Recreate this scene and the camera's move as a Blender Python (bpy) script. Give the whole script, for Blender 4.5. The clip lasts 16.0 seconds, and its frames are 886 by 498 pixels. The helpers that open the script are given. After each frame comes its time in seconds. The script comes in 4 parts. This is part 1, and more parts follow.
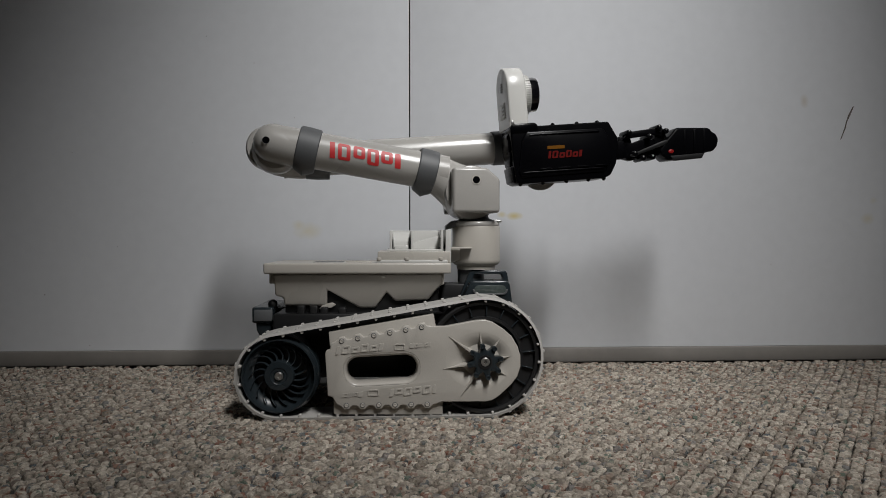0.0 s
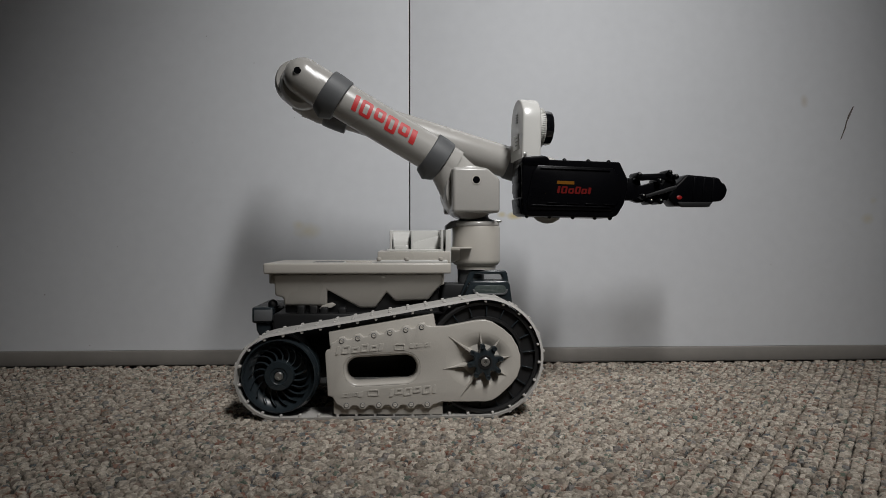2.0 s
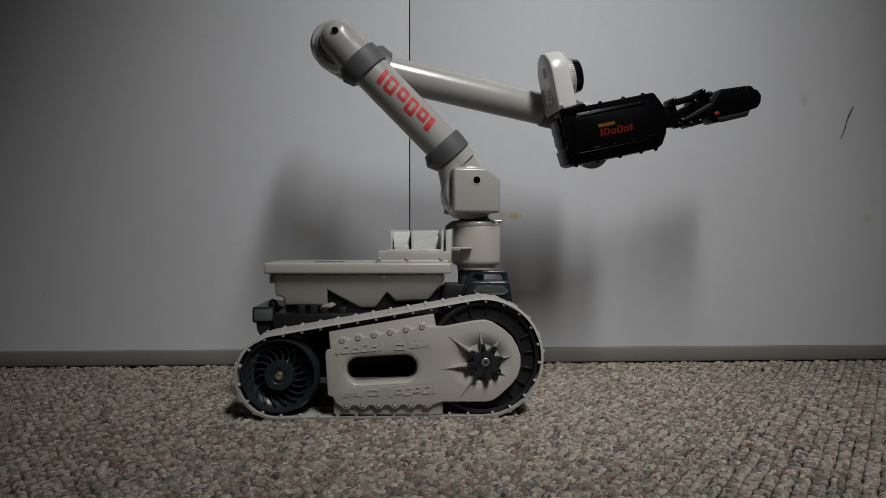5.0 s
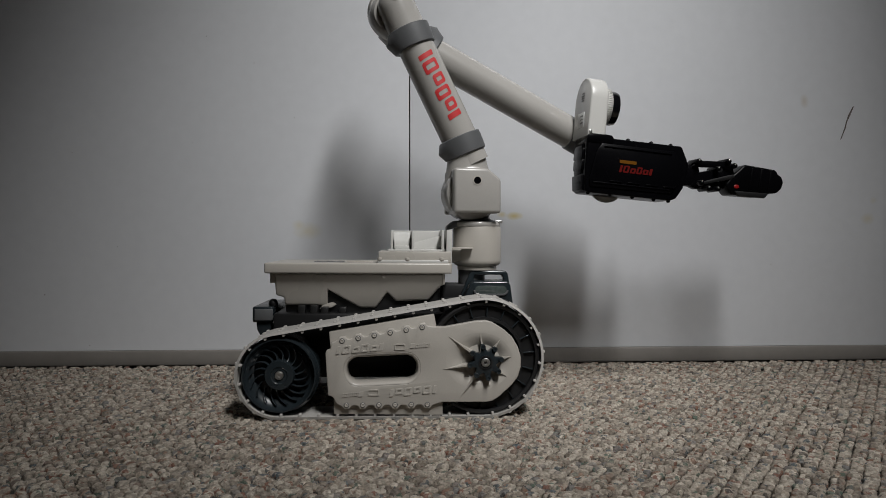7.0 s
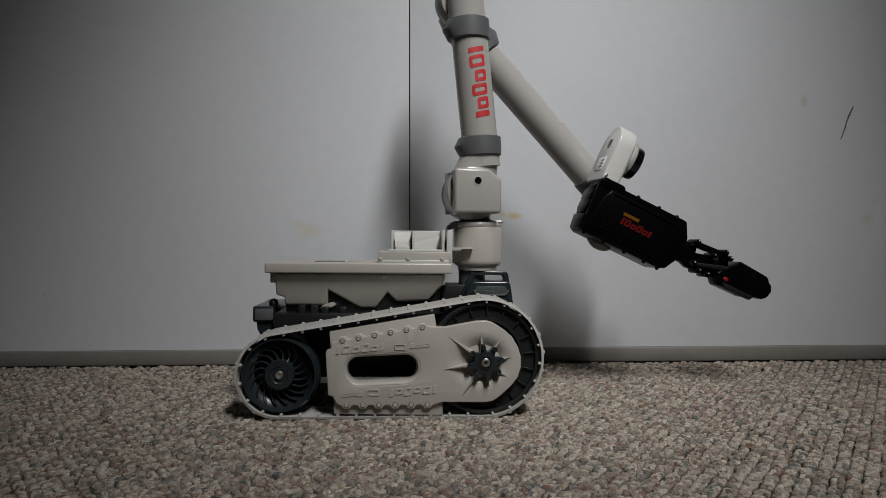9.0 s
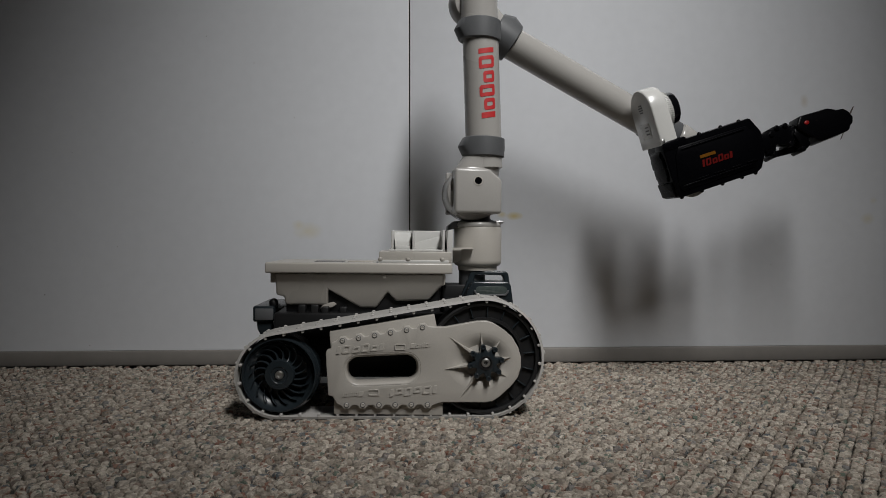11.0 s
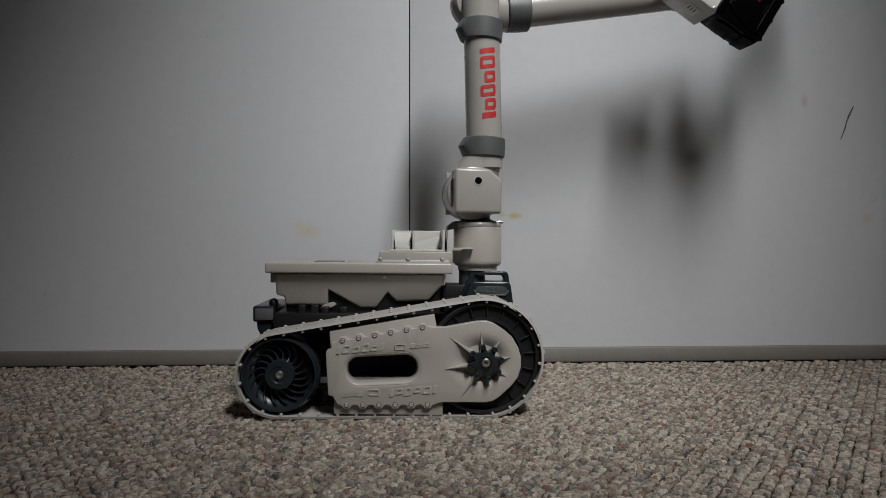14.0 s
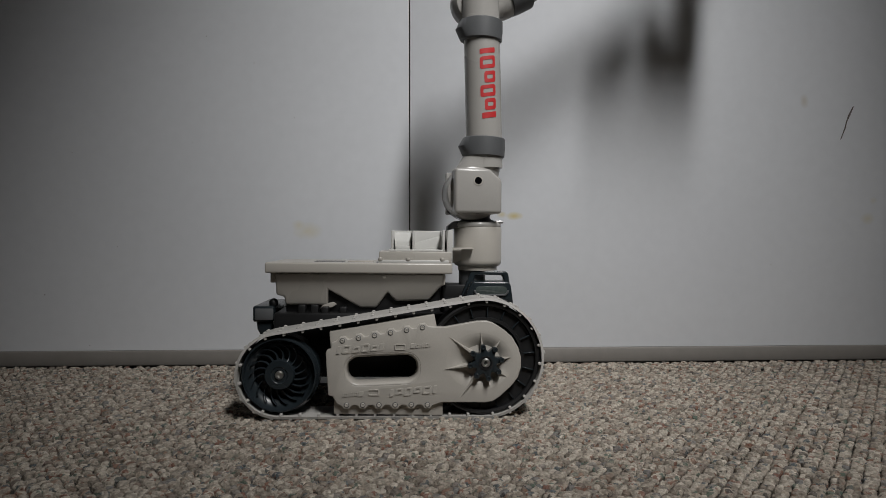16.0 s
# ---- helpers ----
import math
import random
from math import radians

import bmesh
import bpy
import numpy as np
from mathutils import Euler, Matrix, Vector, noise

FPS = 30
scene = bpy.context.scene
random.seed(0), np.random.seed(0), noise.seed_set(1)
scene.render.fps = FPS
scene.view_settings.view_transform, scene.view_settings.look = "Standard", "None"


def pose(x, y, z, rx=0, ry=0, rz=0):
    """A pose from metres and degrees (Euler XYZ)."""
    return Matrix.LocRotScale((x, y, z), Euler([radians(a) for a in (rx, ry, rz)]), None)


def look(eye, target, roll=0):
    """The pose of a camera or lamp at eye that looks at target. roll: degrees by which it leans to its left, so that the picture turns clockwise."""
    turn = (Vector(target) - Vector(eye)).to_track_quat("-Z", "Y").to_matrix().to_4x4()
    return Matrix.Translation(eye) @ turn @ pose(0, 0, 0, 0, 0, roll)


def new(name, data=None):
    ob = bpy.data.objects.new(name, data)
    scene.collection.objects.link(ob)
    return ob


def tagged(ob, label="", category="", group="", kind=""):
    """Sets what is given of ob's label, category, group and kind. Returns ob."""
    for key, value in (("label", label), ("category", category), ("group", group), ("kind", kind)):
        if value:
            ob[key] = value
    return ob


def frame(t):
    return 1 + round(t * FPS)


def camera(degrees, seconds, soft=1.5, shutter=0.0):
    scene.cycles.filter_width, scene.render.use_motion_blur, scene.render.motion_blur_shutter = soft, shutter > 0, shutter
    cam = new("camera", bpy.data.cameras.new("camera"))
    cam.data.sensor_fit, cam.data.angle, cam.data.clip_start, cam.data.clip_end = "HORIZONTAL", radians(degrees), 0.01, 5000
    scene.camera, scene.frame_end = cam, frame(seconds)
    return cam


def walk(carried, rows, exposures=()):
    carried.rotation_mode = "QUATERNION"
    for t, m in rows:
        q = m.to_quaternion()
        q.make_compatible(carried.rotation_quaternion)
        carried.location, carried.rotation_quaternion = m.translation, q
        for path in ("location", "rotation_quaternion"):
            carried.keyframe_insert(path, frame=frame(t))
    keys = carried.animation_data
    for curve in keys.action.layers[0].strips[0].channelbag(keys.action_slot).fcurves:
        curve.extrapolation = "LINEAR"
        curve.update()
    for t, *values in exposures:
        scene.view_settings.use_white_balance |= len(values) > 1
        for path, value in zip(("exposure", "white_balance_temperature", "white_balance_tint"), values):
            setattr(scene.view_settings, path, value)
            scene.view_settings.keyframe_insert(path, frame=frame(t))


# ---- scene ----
cam = camera(64.2, 16.0, soft=0.9)
EYE = (0.0, 0.0, 0.175)
CAM_POSE = look(EYE, (0.0, 1.0, 0.175 - 0.0128))
walk(cam, [(0, CAM_POSE), (16, CAM_POSE)], [(0, 0.0), (2, 0.0), (2.5, -0.06), (3, -0.21), (3.5, -0.33), (4.2, -0.36), (6.3, -0.02), (7.5, 0.0), (8.2, -0.04), (9, -0.11), (11.4, -0.16), (12.6, -0.16), (14, -0.12), (15, -0.09), (16, -0.07)])

# ---- light ----
world = bpy.data.worlds.new("room_air")
scene.world = world
world.use_nodes = True
world.node_tree.nodes["Background"].inputs[0].default_value = (1.0, 0.86, 0.76, 1)
world.node_tree.nodes["Background"].inputs[1].default_value = 0.006

# a long ceiling-hung fixture in front of and above the robot, running towards the wall
lamp_data = bpy.data.lights.new("lamp", "AREA")
lamp_data.shape, lamp_data.size, lamp_data.size_y = "RECTANGLE", 0.15, 0.80
lamp_data.energy, lamp_data.spread = 2.78, radians(53)
lamp_data.color = (0.99, 0.985, 0.98)
lamp = new("lamp", lamp_data)
lamp.matrix_world = look((0.41, -0.11, 1.46), (0.085, 0.95, 0.14)) @ Matrix.Rotation(radians(-11), 4, "Z")
# unseen warm fill light, added to lift and tint the shadows a little
fill_data = bpy.data.lights.new("room_fill", "AREA")
fill_data.energy, fill_data.shape, fill_data.size, fill_data.size_y = 0.05, "RECTANGLE", 1.2, 1.2
fill_data.color = (1.0, 0.86, 0.76)
room_fill = new("room_fill", fill_data)
room_fill.matrix_world = look((0.1, -0.7, 2.36), (0.1, -0.7, 0))


# ---- materials ----
def material(name, color, rough=0.5, metal=0.0, scale=200.0, vary=0.12, bump=0.1, big=9.0, coat=0.0, emit=None):
    m = bpy.data.materials.new(name)
    m.use_nodes = True
    n, l = m.node_tree.nodes, m.node_tree.links
    b = n["Principled BSDF"]
    co = n.new("ShaderNodeTexCoord")
    fine, wide = n.new("ShaderNodeTexNoise"), n.new("ShaderNodeTexNoise")
    fine.inputs["Scale"].default_value, fine.inputs["Detail"].default_value = scale, 5
    wide.inputs["Scale"].default_value, wide.inputs["Detail"].default_value = big, 4
    for t in (fine, wide):
        l.new(co.outputs["Object"], t.inputs["Vector"])
    add = n.new("ShaderNodeMath")
    add.operation = "ADD"
    l.new(fine.outputs["Fac"], add.inputs[0])
    l.new(wide.outputs["Fac"], add.inputs[1])
    ramp = n.new("ShaderNodeMapRange")
    ramp.inputs["From Min"].default_value, ramp.inputs["From Max"].default_value = 0.6, 1.4
    ramp.inputs["To Min"].default_value, ramp.inputs["To Max"].default_value = 1 - vary, 1 + vary
    l.new(add.outputs[0], ramp.inputs["Value"])
    mul = n.new("ShaderNodeVectorMath")
    mul.operation = "SCALE"
    mul.inputs[0].default_value = color
    l.new(ramp.outputs[0], mul.inputs["Scale"])
    l.new(mul.outputs[0], b.inputs["Base Color"])
    rr = n.new("ShaderNodeMapRange")
    rr.inputs["From Min"].default_value, rr.inputs["From Max"].default_value = 0.3, 0.7
    rr.inputs["To Min"].default_value, rr.inputs["To Max"].default_value = max(0.03, rough - 0.08), min(1, rough + 0.08)
    l.new(wide.outputs["Fac"], rr.inputs["Value"])
    l.new(rr.outputs[0], b.inputs["Roughness"])
    b.inputs["Metallic"].default_value = metal
    b.inputs["Coat Weight"].default_value = coat
    if bump:
        bp = n.new("ShaderNodeBump")
        bp.inputs["Strength"].default_value, bp.inputs["Distance"].default_value = bump, 0.0006
        l.new(fine.outputs["Fac"], bp.inputs["Height"])
        l.new(bp.outputs[0], b.inputs["Normal"])
    if emit:
        b.inputs["Emission Color"].default_value = (*emit[:3], 1)
        b.inputs["Emission Strength"].default_value = emit[3]
    return m


PALE = material("pale_plastic", (0.425, 0.400, 0.360), 0.34, scale=900, vary=0.05, bump=0.12)
PALE_ARM = material("pale_arm_plastic", (0.365, 0.352, 0.330), 0.22, scale=900, vary=0.05, bump=0.06)
WHITE = material("white_plastic", (0.56, 0.555, 0.53), 0.27, scale=700, vary=0.04, bump=0.05)
BELT = material("belt_rubber", (0.46, 0.445, 0.42), 0.5, scale=500, vary=0.1, bump=0.25)
COLLAR = material("grey_collar", (0.088, 0.091, 0.094), 0.5, scale=600, vary=0.08, bump=0.1)
DARK = material("dark_grey_plastic", (0.018, 0.024, 0.028), 0.24, scale=500, vary=0.15, bump=0.1)
SOOT = material("black_frame", (0.007, 0.007, 0.0075), 0.5, scale=300, vary=0.2, bump=0.1)
BLACK = material("black_gloss", (0.0018, 0.0018, 0.0024), 0.27, scale=400, vary=0.2, bump=0.05)
BLACK.node_tree.nodes["Principled BSDF"].inputs["Specular IOR Level"].default_value = 0.10
GLASS_BLACK = material("lens_black", (0.004, 0.004, 0.005), 0.06, scale=300, vary=0.1, bump=0.0, coat=0.6)
STEEL = material("steel_screw", (0.72, 0.71, 0.69), 0.36, metal=1.0, scale=900, vary=0.1, bump=0.05)
RED = material("red_print", (0.50, 0.028, 0.03), 0.45, scale=800, vary=0.08, bump=0.03)
DIM_RED = material("red_sticker", (0.095, 0.004, 0.003), 0.55, scale=800, vary=0.1, bump=0.03)
YELLOW = material("yellow_sticker", (0.13, 0.05, 0.003), 0.55, scale=800, vary=0.1, bump=0.03)
for _m in (DIM_RED, YELLOW):
    _m.node_tree.nodes["Principled BSDF"].inputs["Specular IOR Level"].default_value = 0.1
LED = material("red_led", (0.13, 0.004, 0.004), 0.4, scale=300, vary=0.05, bump=0.0, emit=(1, 0.02, 0.02, 0.07))
LABEL = material("paper_label", (0.72, 0.72, 0.70), 0.6, scale=500, vary=0.05, bump=0.05)
INK = material("grey_ink", (0.10, 0.10, 0.10), 0.5, scale=500, vary=0.1, bump=0.0)
WALL = material("white_panel_paint", (0.715, 0.73, 0.755), 0.4, scale=60, vary=0.035, bump=0.04, big=3)
PLAIN = material("room_paint", (0.36, 0.33, 0.30), 0.7, scale=40, vary=0.05, bump=0.1, big=1.5)
STRIP = material("grey_vinyl_strip", (0.22, 0.205, 0.187), 0.5, scale=80, vary=0.08, bump=0.08)
GAP = material("dark_joint", (0.02, 0.02, 0.02), 0.8, scale=80, vary=0.2, bump=0.1)
SMOKED = material("smoked_lens", (0.07, 0.085, 0.08), 0.12, scale=300, vary=0.3, bump=0.02, coat=0.5)
SPECK = material("faint_speck", (0.42, 0.41, 0.40), 0.6, scale=400, vary=0.3, bump=0.0)
SMUDGE = material("dark_smudge", (0.12, 0.10, 0.09), 0.6, scale=400, vary=0.3, bump=0.0)


def carpet_material():
    """Beige yarn: a tone for each loop, mottled strands, and small coloured flecks."""
    m = bpy.data.materials.new("berber_carpet")
    m.use_nodes = True
    n, l = m.node_tree.nodes, m.node_tree.links
    b = n["Principled BSDF"]
    geo, co = n.new("ShaderNodeNewGeometry"), n.new("ShaderNodeTexCoord")

    def ramp_of(stops, source):
        ramp = n.new("ShaderNodeValToRGB")
        e = ramp.color_ramp.elements
        e[0].position, e[0].color = stops[0][0], (*stops[0][1], 1)
        e[1].position, e[1].color = stops[1][0], (*stops[1][1], 1)
        for p, c in stops[2:]:
            e.new(p).color = (*c, 1)
        l.new(source, ramp.inputs["Fac"])
        return ramp

    def noise_at(scale, detail):
        t = n.new("ShaderNodeTexNoise")
        t.inputs["Scale"].default_value, t.inputs["Detail"].default_value = scale, detail
        l.new(co.outputs["Object"], t.inputs["Vector"])
        return t

    loop = ramp_of([(0.0, (0.25, 0.212, 0.172)), (0.3, (0.40, 0.350, 0.290)), (0.75, (0.55, 0.492, 0.415)), (0.88, (0.37, 0.31, 0.25)), (0.94, (0.225, 0.220, 0.210)), (0.975, (0.270, 0.200, 0.155)), (1.0, (0.17, 0.17, 0.155))], geo.outputs["Random Per Island"])
    strand = noise_at(330, 4)
    tone = n.new("ShaderNodeMapRange")
    tone.inputs["From Min"].default_value, tone.inputs["From Max"].default_value = 0.3, 0.7
    tone.inputs["To Min"].default_value, tone.inputs["To Max"].default_value = 0.62, 1.26
    l.new(strand.outputs["Fac"], tone.inputs["Value"])
    mul = n.new("ShaderNodeVectorMath")
    mul.operation = "SCALE"
    l.new(loop.outputs["Color"], mul.inputs[0])
    l.new(tone.outputs[0], mul.inputs["Scale"])
    spots = n.new("ShaderNodeTexVoronoi")
    spots.inputs["Scale"].default_value = 260
    ragged = n.new("ShaderNodeVectorMath")
    ragged.operation = "MULTIPLY_ADD"
    l.new(noise_at(300, 3).outputs["Color"], ragged.inputs[0])
    ragged.inputs[1].default_value = (0.007, 0.007, 0.007)
    l.new(co.outputs["Object"], ragged.inputs[2])
    l.new(ragged.outputs[0], spots.inputs["Vector"])
    hue = n.new("ShaderNodeSeparateColor")
    l.new(spots.outputs["Color"], hue.inputs[0])
    tint = ramp_of([(0.0, (0.22, 0.09, 0.06)), (0.3, (0.28, 0.17, 0.12)), (0.5, (0.07, 0.10, 0.12)), (0.7, (0.09, 0.14, 0.11)), (0.85, (0.05, 0.045, 0.045)), (1.0, (0.30, 0.25, 0.12))], hue.outputs[1])
    tint.color_ramp.interpolation = "CONSTANT"
    pick = n.new("ShaderNodeMapRange")
    pick.inputs["From Min"].default_value, pick.inputs["From Max"].default_value = 0.80, 0.87
    pick.inputs["To Min"].default_value, pick.inputs["To Max"].default_value = 0.0, 0.74
    l.new(hue.outputs[0], pick.inputs["Value"])
    mix = n.new("ShaderNodeMix")
    mix.data_type = "RGBA"
    l.new(pick.outputs[0], mix.inputs[0])
    l.new(mul.outputs[0], mix.inputs[6])
    l.new(tint.outputs["Color"], mix.inputs[7])
    l.new(mix.outputs[2], b.inputs["Base Color"])
    b.inputs["Roughness"].default_value = 0.95
    b.inputs["Specular IOR Level"].default_value = 0.2
    bp = n.new("ShaderNodeBump")
    bp.inputs["Strength"].default_value, bp.inputs["Distance"].default_value = 1.0, 0.0028
    l.new(noise_at(480, 4).outputs["Fac"], bp.inputs["Height"])
    l.new(bp.outputs[0], b.inputs["Normal"])
    return m


def stained(m, marks):
    """Soft blotches on a painted surface: (x, z, half width, half height, colour, strength)."""
    n, l = m.node_tree.nodes, m.node_tree.links
    b = n["Principled BSDF"]
    co, warp = n.new("ShaderNodeTexCoord"), n.new("ShaderNodeTexNoise")
    warp.inputs["Scale"].default_value, warp.inputs["Detail"].default_value = 45, 4
    l.new(co.outputs["Object"], warp.inputs["Vector"])
    color = b.inputs["Base Color"].links[0].from_socket
    for x, z, hw, hh, c, k in marks:
        off, div, ln = n.new("ShaderNodeVectorMath"), n.new("ShaderNodeVectorMath"), n.new("ShaderNodeVectorMath")
        off.operation, div.operation, ln.operation = "SUBTRACT", "DIVIDE", "LENGTH"
        off.inputs[1].default_value, div.inputs[1].default_value = (x, 0, z), (hw, 10, hh)
        l.new(co.outputs["Object"], off.inputs[0])
        l.new(off.outputs[0], div.inputs[0])
        l.new(div.outputs[0], ln.inputs[0])
        add, fall = n.new("ShaderNodeMath"), n.new("ShaderNodeMapRange")
        add.operation = "ADD"
        l.new(ln.outputs["Value"], add.inputs[0])
        l.new(warp.outputs["Fac"], add.inputs[1])
        fall.inputs["From Min"].default_value, fall.inputs["From Max"].default_value = 0.6, 1.5
        fall.inputs["To Min"].default_value, fall.inputs["To Max"].default_value = k, 0.0
        l.new(add.outputs[0], fall.inputs["Value"])
        mix = n.new("ShaderNodeMix")
        mix.data_type = "RGBA"
        l.new(fall.outputs[0], mix.inputs[0])
        l.new(color, mix.inputs[6])
        mix.inputs[7].default_value = (*c, 1)
        color = mix.outputs[2]
    l.new(color, b.inputs["Base Color"])


OCHRE = (0.62, 0.50, 0.16)
stained(WALL, ((0.148, 0.209, 0.013, 0.006, OCHRE, 0.75), (0.130, 0.211, 0.008, 0.005, OCHRE, 0.5), (-0.142, 0.187, 0.020, 0.014, OCHRE, 0.3), (-0.155, 0.196, 0.010, 0.008, OCHRE, 0.25),
               (0.568, 0.375, 0.007, 0.010, (0.5, 0.42, 0.3), 0.4), (0.664, 0.206, 0.012, 0.009, OCHRE, 0.3), (0.672, 0.232, 0.007, 0.006, OCHRE, 0.2), (0.40, 0.16, 0.2, 0.1, (0.70, 0.71, 0.75), 0.2)))
CARPET = carpet_material()
FLOOR = material("carpet_pile", (0.30, 0.265, 0.225), 0.95, scale=180, vary=0.3, bump=0.6)
# near-black brown: the shade between the loops, put into colour
GAP_SHADE = material("loop_gap_shade", (0.03, 0.025, 0.021), 0.95, scale=300, vary=0.3, bump=0.4)


# ---- mesh helpers ----
def mesh_of(name, bm, mat, smooth=True):
    bmesh.ops.recalc_face_normals(bm, faces=bm.faces)
    me = bpy.data.meshes.new(name)
    bm.to_mesh(me)
    bm.free()
    me.materials.append(mat)
    if smooth:
        me.shade_smooth()
        me.set_sharp_from_angle(angle=radians(38))
    return me


def part(name, bm, mat, parent=None, label="", at=None):
    ob = new(name, mesh_of(name, bm, mat))
    ob.parent = parent
    if at is not None:
        ob.matrix_basis = at
    return tagged(ob, label)


def again(ob, parent, at):
    """Another object on the same mesh."""
    o = new(ob.name.split(".")[0], ob.data)
    o.parent = parent
    o.matrix_basis = at
    return o


def bevel(bm, w, seg=2, angle=25, keep=None):
    """Rounds the edges, but for those whose middle keep(x, z) holds sharp."""
    edges = [e for e in bm.edges if len(e.link_faces) == 2 and e.calc_face_angle(0) > radians(angle)]
    if keep:
        edges = [e for e in edges if not keep(*((e.verts[0].co + e.verts[1].co) / 2).xz)]
    if w > 0:
        bmesh.ops.bevel(bm, geom=edges, offset=w, segments=seg, profile=0.5, affect="EDGES", clamp_overlap=True)
    return bm


def block(x0, x1, y0, y1, z0, z1, w=0.001, seg=2, bm=None):
    b = bmesh.new()
    bmesh.ops.create_cube(b, size=1, matrix=Matrix.Translation(((x0 + x1) / 2, (y0 + y1) / 2, (z0 + z1) / 2)) @ Matrix.Diagonal((x1 - x0, y1 - y0, z1 - z0, 1)))
    bevel(b, w, seg)
    return join(bm, b)


def join(bm, b):
    if bm is None:
        return b
    me = bpy.data.meshes.new("tmp")
    b.to_mesh(me)
    b.free()
    bm.from_mesh(me)
    bpy.data.meshes.remove(me)
    return bm


def prism(poly, y0, y1, w=0.001, seg=2, hole=None, bm=None, mm=True, keep=None):
    """An outline in x and z (millimetres), from y0 to y1 metres, with a hole if given."""
    k = 0.001 if mm else 1
    b = bmesh.new()
    edges = []
    holes = [] if hole is None else hole if isinstance(hole[0], list) else [hole]
    for loop in [poly] + holes:
        vs = [b.verts.new((x * k, y0, z * k)) for x, z in loop]
        edges += [b.edges.new((vs[i], vs[(i + 1) % len(vs)])) for i in range(len(vs))]
    if hole is None:
        b.faces.new(b.verts)
    else:
        bmesh.ops.triangle_fill(b, use_beauty=True, use_dissolve=True, edges=edges)
    got = bmesh.ops.extrude_face_region(b, geom=b.faces[:])
    bmesh.ops.translate(b, verts=[v for v in got["geom"] if isinstance(v, bmesh.types.BMVert)], vec=(0, y1 - y0, 0))
    bmesh.ops.recalc_face_normals(b, faces=b.faces)
    bevel(b, w, seg, keep=keep)
    return join(bm, b)


def rod(p, q, r, r2=None, seg=24, w=0.0, bm=None):
    """A round bar from p to q."""
    p, q = Vector(p), Vector(q)
    b = bmesh.new()
    m = Matrix.Translation((p + q) / 2) @ (q - p).to_track_quat("Z", "Y").to_matrix().to_4x4()
    bmesh.ops.create_cone(b, cap_ends=True, segments=seg, radius1=r, radius2=r if r2 is None else r2, depth=(q - p).length, matrix=m)
    if w:
        bevel(b, w, 3, 50)
    return join(bm, b)


def lathe(profile, seg=40, m=None, bm=None):
    """Rings of (radius, height) about z, closed at both ends."""
    b = bmesh.new()
    rings = []
    for r, h in profile:
        rings.append([b.verts.new((r * math.cos(a), r * math.sin(a), h)) for a in (2 * math.pi * i / seg for i in range(seg))])
    for s, t in zip(rings, rings[1:]):
        for i in range(seg):
            b.faces.new((s[i], s[(i + 1) % seg], t[(i + 1) % seg], t[i]))
    b.faces.new(rings[0][::-1])
    b.faces.new(rings[-1])
    if m is not None:
        bmesh.ops.transform(b, matrix=m, verts=b.verts)
    return join(bm, b)


def ball(c, r, bm=None, scale=(1, 1, 1), seg=20):
    b = bmesh.new()
    bmesh.ops.create_uvsphere(b, u_segments=seg, v_segments=seg // 2 + 2, radius=r, matrix=Matrix.Translation(c) @ Matrix.Diagonal((*scale, 1)))
    return join(bm, b)


def arc(cx, cz, r, a0, a1, n):
    return [(cx + r * math.cos(radians(a0 + (a1 - a0) * i / n)), cz + r * math.sin(radians(a0 + (a1 - a0) * i / n))) for i in range(n + 1)]


def slot(x0, x1, z0, z1, r, n=5):
    return arc(x1 - r, z1 - r, r, 90, 0, n) + arc(x1 - r, z0 + r, r, 0, -90, n) + arc(x0 + r, z0 + r, r, -90, -180, n) + arc(x0 + r, z1 - r, r, 180, 90, n)


TOWARD = Euler((radians(90), 0, 0)).to_matrix().to_4x4()   # z of a lathe turns to -y
ALONG = Euler((0, radians(90), 0)).to_matrix().to_4x4()    # z of a lathe turns to +x

# ---- the room ----
WALL_TURN = 2.8
WALL_AT = pose(-0.0468, 0.992, 0, 0, 0, WALL_TURN)


